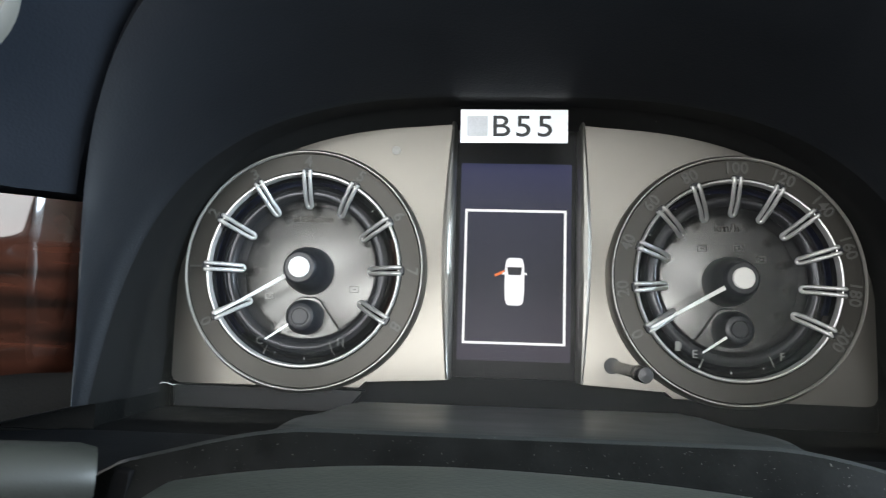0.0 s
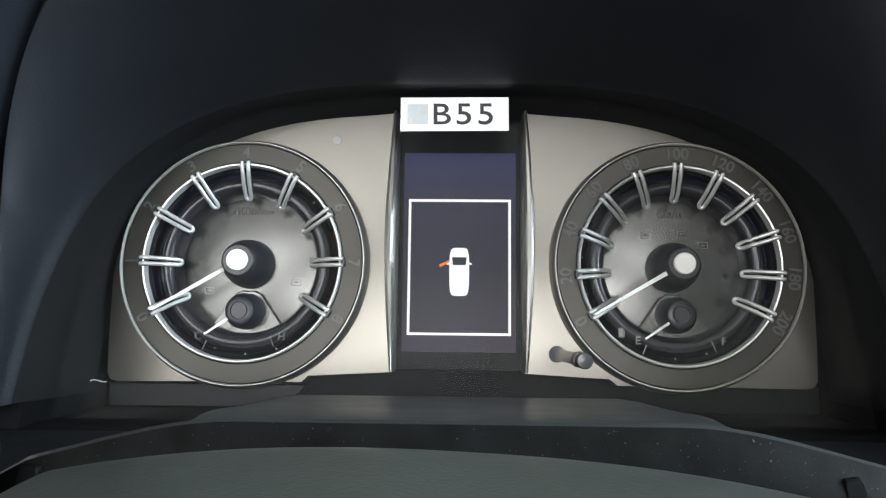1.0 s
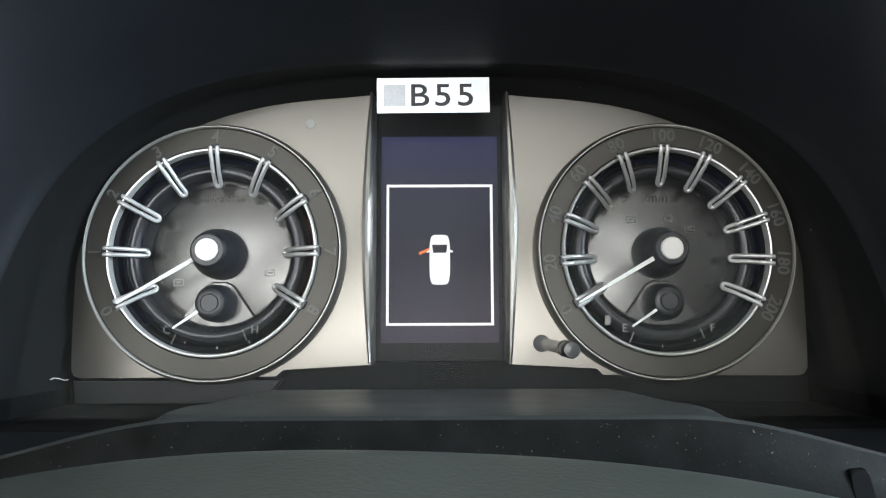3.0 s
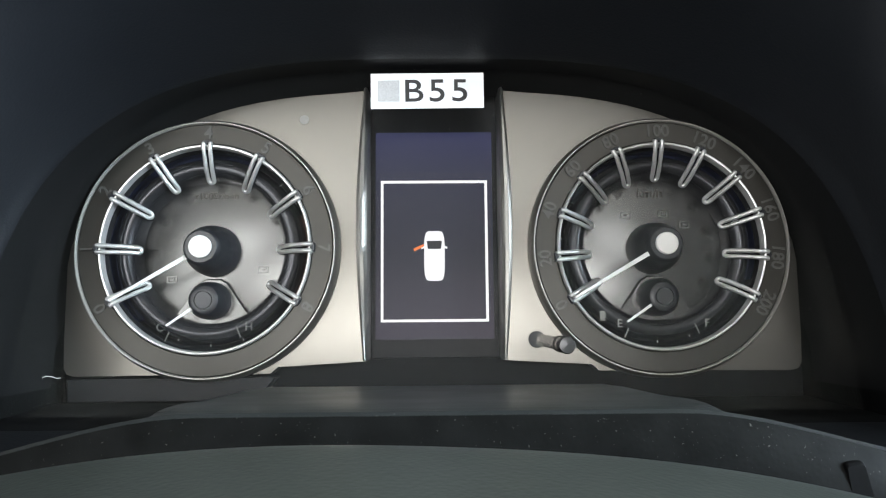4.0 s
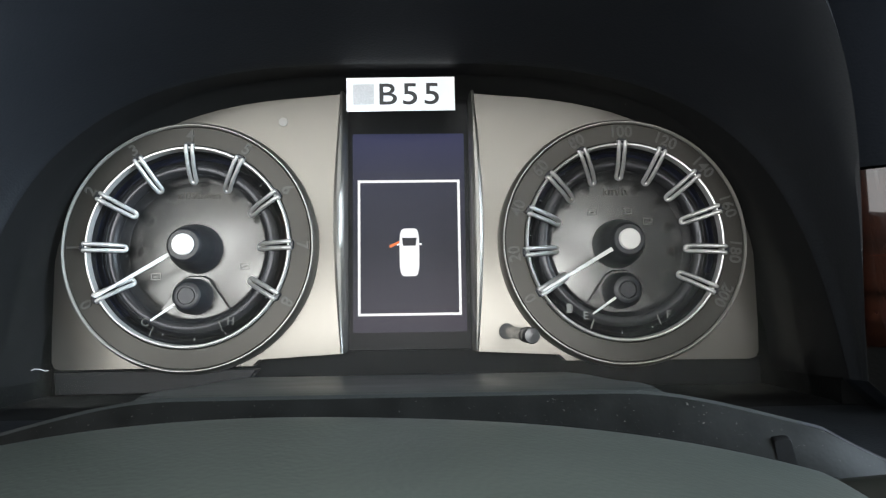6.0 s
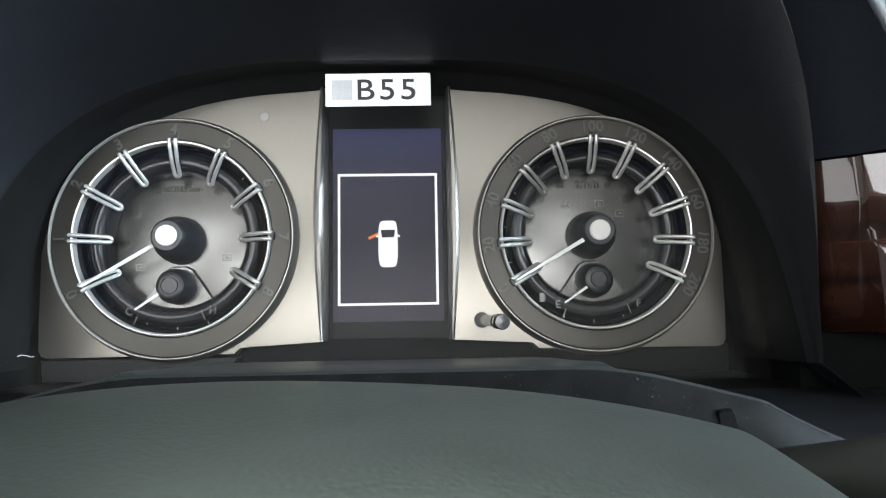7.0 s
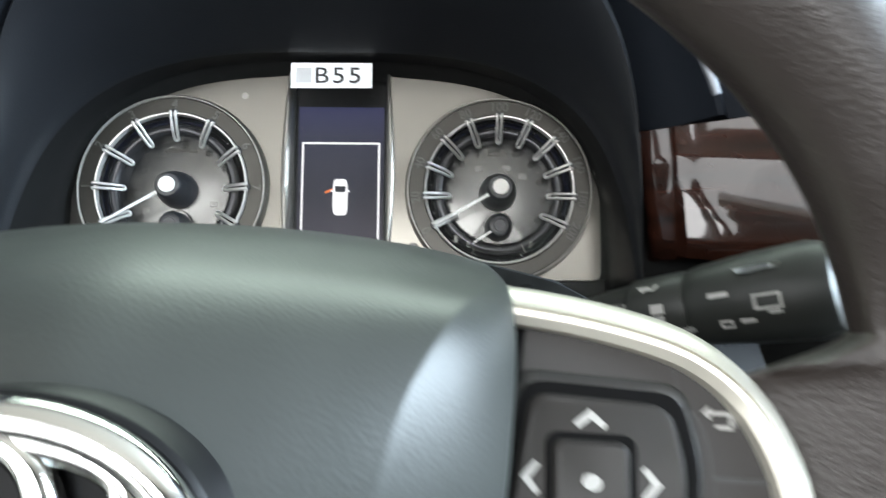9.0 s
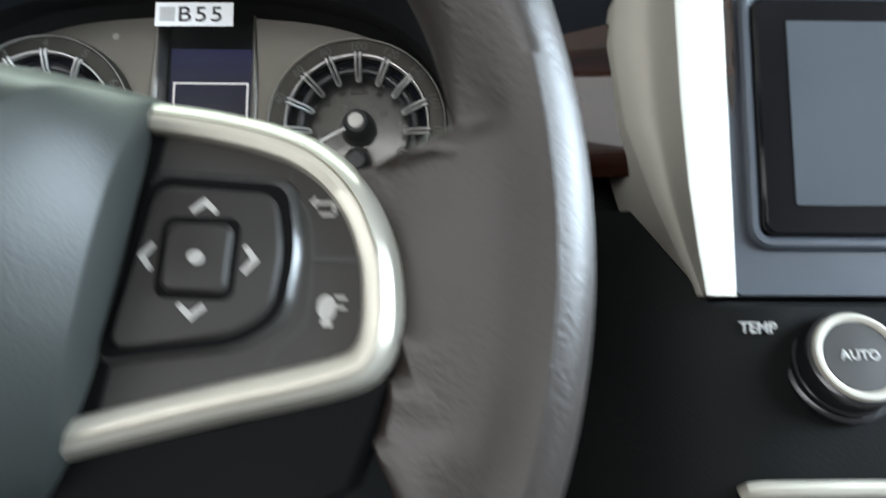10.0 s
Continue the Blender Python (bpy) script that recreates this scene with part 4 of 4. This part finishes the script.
# Pale strip added along the pad's ridge in place of its glint.
crest = [Vector((0.1645 * (1 - 0.25 * smooth(0.0, 0.115, z) - 0.25 * smooth(0.06, 0.15, z)) + 0.0270, -0.1078 - 0.012 * (z - 0.0105) / 0.13, z)) for z in [0.02 + 0.115 * k / 16 for k in range(17)]]
thing("pad_edge_glint", finish("pad_edge_glint", *tube(crest, 0.0024, 12), M_EDGE), "pale strip standing for the glint along the dashboard pad's edge", "trim strip")
for x, y, z, turn in ((0.2065, -0.1300, 0.0840, -24), (-0.1840, -0.1490, 0.0640, 24)):
    vent = thing("air_vent", None, "round dark air vent with a silver ring", "air vent", Matrix.Translation((x, y, z)) @ pose(0, 0, 0, 0, 0, turn), group="dash air vents")
    part("ring", finish("ring", *revolve([(0.0300, -0.006), (0.0298, 0.002), (0.0285, 0.0042), (0.0255, 0.003), (0.0245, -0.006)], 48), M_VENT), vent, "silver vent ring")
    part("well", finish("well", *revolve([(0.0250, -0.004), (0.0220, -0.010), (0.0, -0.011)], 40), M_TUNNEL), vent)
    for k in range(-1, 2):
        part("slat", finish("slat", *box(-0.0235 + 0.003 * abs(k), 0.005, k * 0.010 - 0.0008, 0.0235 - 0.003 * abs(k), -0.001, k * 0.010 + 0.0008), M_TUNNEL), vent)

thing("dash_core", finish("dash_core", *box(-0.70, 0.16, -0.45, 1.1, -0.068, -0.0755), M_DASH), "dark plastic dashboard body", "dashboard", kind="structure")
for x0, x1 in ((0.160, 1.1), (-0.70, -0.160)):
    thing("dash_wall", finish("dash_wall", *box(x0, 0.16, -0.0755, x1, -0.066, 0.12), M_DASH), "dark plastic dashboard body", "dashboard", kind="structure")
rings = [[(x, y, z) for x in (-0.7, -0.3, -0.2, 0.0, 0.1, 0.16)] for y, z in ((-0.10, -0.085), (-0.135, -0.12), (-0.15, -0.20), (-0.15, -0.45))]
thing("lower_dash", finish("lower_dash", *loft(rings, False), M_DASH), "dark plastic lower dashboard", "dashboard", kind="structure")

stack = thing("centre_console", finish("centre_console", *prism(rounded(0.2634, -0.1195, 0.62, 0.034, 0.004), 0.0, -0.150, 0.002), M_STACK), "blue-grey centre console panel with a display", "centre console")
rings = []
BEZEL = [(0.030, 0.2400, 0.2430, -0.140), (0.0275, 0.2310, 0.2425, -0.132), (0.020, 0.2250, 0.2423, -0.129), (0.000, 0.2225, 0.2420, -0.128), (-0.040, 0.2275, 0.2428, -0.128), (-0.075, 0.2375, 0.2448, -0.133), (-0.100, 0.2440, 0.2475, -0.143), (-0.1195, 0.2492, 0.2502, -0.1535)]
for z, xl, xm, yl in BEZEL:
    bow = [(xm + (xl - xm) * u, -0.1585 + (yl + 0.1585) * (0.62 * math.sin(math.pi / 2 * min(1.0, u * 2.6)) + 0.38 * u ** 2.5), z) for u in (0.03, 0.08, 0.14, 0.2, 0.28, 0.36, 0.45, 0.6, 0.75, 0.88, 0.96, 1.0)]
    rings.append([(0.2632, -0.10, z), (0.2632, -0.1560, z), (0.2624, -0.1572, z), (xm, -0.1588, z)] + bow + [(xl + 0.001, -0.08, z)])
part("side_bezel", finish("side_bezel", *loft(rings, True, True, True), M_BEZEL, 60), stack, "satin silver upright bezel")
lip = [(x, -0.1505, z) for x, z in rounded(0.2735, -0.0975, 0.4465, 0.0105, 0.007)]
part("raised_lip", finish("raised_lip", *tube(lip, 0.0030, 10, True), M_STACK), stack, "rounded lip round the display")
part("display_frame", finish("display_frame", *prism(rounded(0.2765, -0.0945, 0.4435, 0.0075, 0.005), -0.14, -0.1545, 0.002), M_FRAME), stack, "gloss black display frame")
part("display_glass", finish("display_glass", *prism(rounded(0.2903, -0.0822, 0.4335, -0.003, 0.001), -0.15, -0.1550), M_GLASS_DARK), stack, "grey-blue unlit display glass")

# climate panel below the display
rings = []
for z, y in ((-0.1215, -0.10), (-0.1215, -0.1515), (-0.1235, -0.1535), (-0.14, -0.1550), (-0.17, -0.1570), (-0.21, -0.1600), (-0.30, -0.165), (-0.45, -0.17)):
    ring = []
    for k in range(15):
        x = 0.165 + 0.455 * (k / 14) ** 1.3
        ring.append((x, y + 0.055 * (1 - smooth(0.165, 0.262, x)) ** 1.2, z if z < -0.1236 else z + 0.042 * (1 - smooth(0.222, 0.252, x))))
    rings.append(ring)
climate = thing("climate_panel", finish("climate_panel", *loft(rings, False), M_DASH), "dark grey climate control panel", "dashboard", kind="structure")
part("lettering", lettering("TEMP", 0.0062, M_MARK, bold=0.0001), climate, "pale printed word TEMP", Matrix.Translation((0.2715, -0.1556, -0.1322)))
path = [(0.2610, -0.160, -0.1955), (0.2625, -0.162, -0.1938), (0.267, -0.1635, -0.1930), (0.30, -0.164, -0.1925), (0.62, -0.164, -0.192)]
thing("console_strip", finish("console_strip", *tube([Vector(p) for p in path], 0.0035, 10), M_SILVER), "thin satin silver strip on the console", "trim strip")

temp = thing("temperature_knob", None, "round black rotary knob with silver ring", "control knob", Matrix.Translation((0.3045, -0.1530, -0.1480)) @ pose(0, 0, 0, -20, 0, 0))
part("skirt", finish("skirt", *revolve([(0.0225, -0.006), (0.0225, 0.0015), (0.0216, 0.0022), (0.0208, 0.0024), (0.0206, 0.0050), (0.0199, 0.0056), (0.0196, 0.0120), (0.0190, 0.0138), (0.0176, 0.0146), (0.0165, 0.0146)], 64), M_BOWL), temp, "gloss black knob skirt")
part("ring", finish("ring", *revolve([(0.0176, 0.0142), (0.0175, 0.0156), (0.0170, 0.0164), (0.0158, 0.0166), (0.0146, 0.0160), (0.0140, 0.0152)], 64), M_BEZEL), temp, "silver ring")
part("face", finish("face", *revolve([(0.0142, 0.0148), (0.0136, 0.0154), (0.0, 0.0158)], 48), M_BUTTON), temp, "dark button face")
part("lettering", lettering("AUTO", 0.0054, M_MARK, bold=0.0001), temp, "pale printed word AUTO", Matrix.Translation((0.0, -0.0159, 0.0)))

# ---- cabin ----
# Unseen shell added to close the cabin and bounce light.
thing("floor", finish("floor", *box(-0.80, -2.25, -0.78, 1.25, 0.4, -0.75), M_CARPET), "dark carpeted car floor", "floor", kind="structure")
thing("ceiling", finish("ceiling", *box(-0.80, -2.25, 0.64, 1.25, -0.25, 0.67), M_CABIN), "pale fabric roof lining", "roof lining", kind="structure")
for name, x0, x1, lo, hi, y0, y1 in (("wall_left", -0.83, -0.80, -0.55, 0.42, -1.47, -0.42), ("wall_right", 1.22, 1.25, -0.06, 0.40, -1.05, 0.25)):
    wall = thing(name, finish(name, *join(box(x0, -2.25, -0.75, x1, 0.4, lo), box(x0, -2.25, hi, x1, 0.4, 0.64), box(x0, -2.25, lo, x1, y0, hi), box(x0, y1, lo, x1, 0.4, hi)), M_CABIN), "pale lined cabin side with a wide opening", "cabin wall", kind="structure")
# Unseen wall, dark only to keep reflections in the right dial down.
thing("wall_rear", finish("wall_rear", *join(box(-0.80, -2.25, -0.75, 1.22, -2.22, -0.40), box(-0.80, -2.25, 0.50, 1.22, -2.22, 0.64), box(-0.80, -2.25, -0.40, -0.68, -2.22, 0.50), box(0.52, -2.25, -0.40, 1.22, -2.22, 0.50)), M_REAR), "unseen cabin rear kept dark for the dial reflections, wide opening", "cabin wall", kind="structure")
thing("wall_front", finish("wall_front", *box(-0.80, 0.37, -0.75, 1.22, 0.4, 0.10), M_CABIN), "plain bulkhead behind the dashboard", "cabin wall", kind="structure")
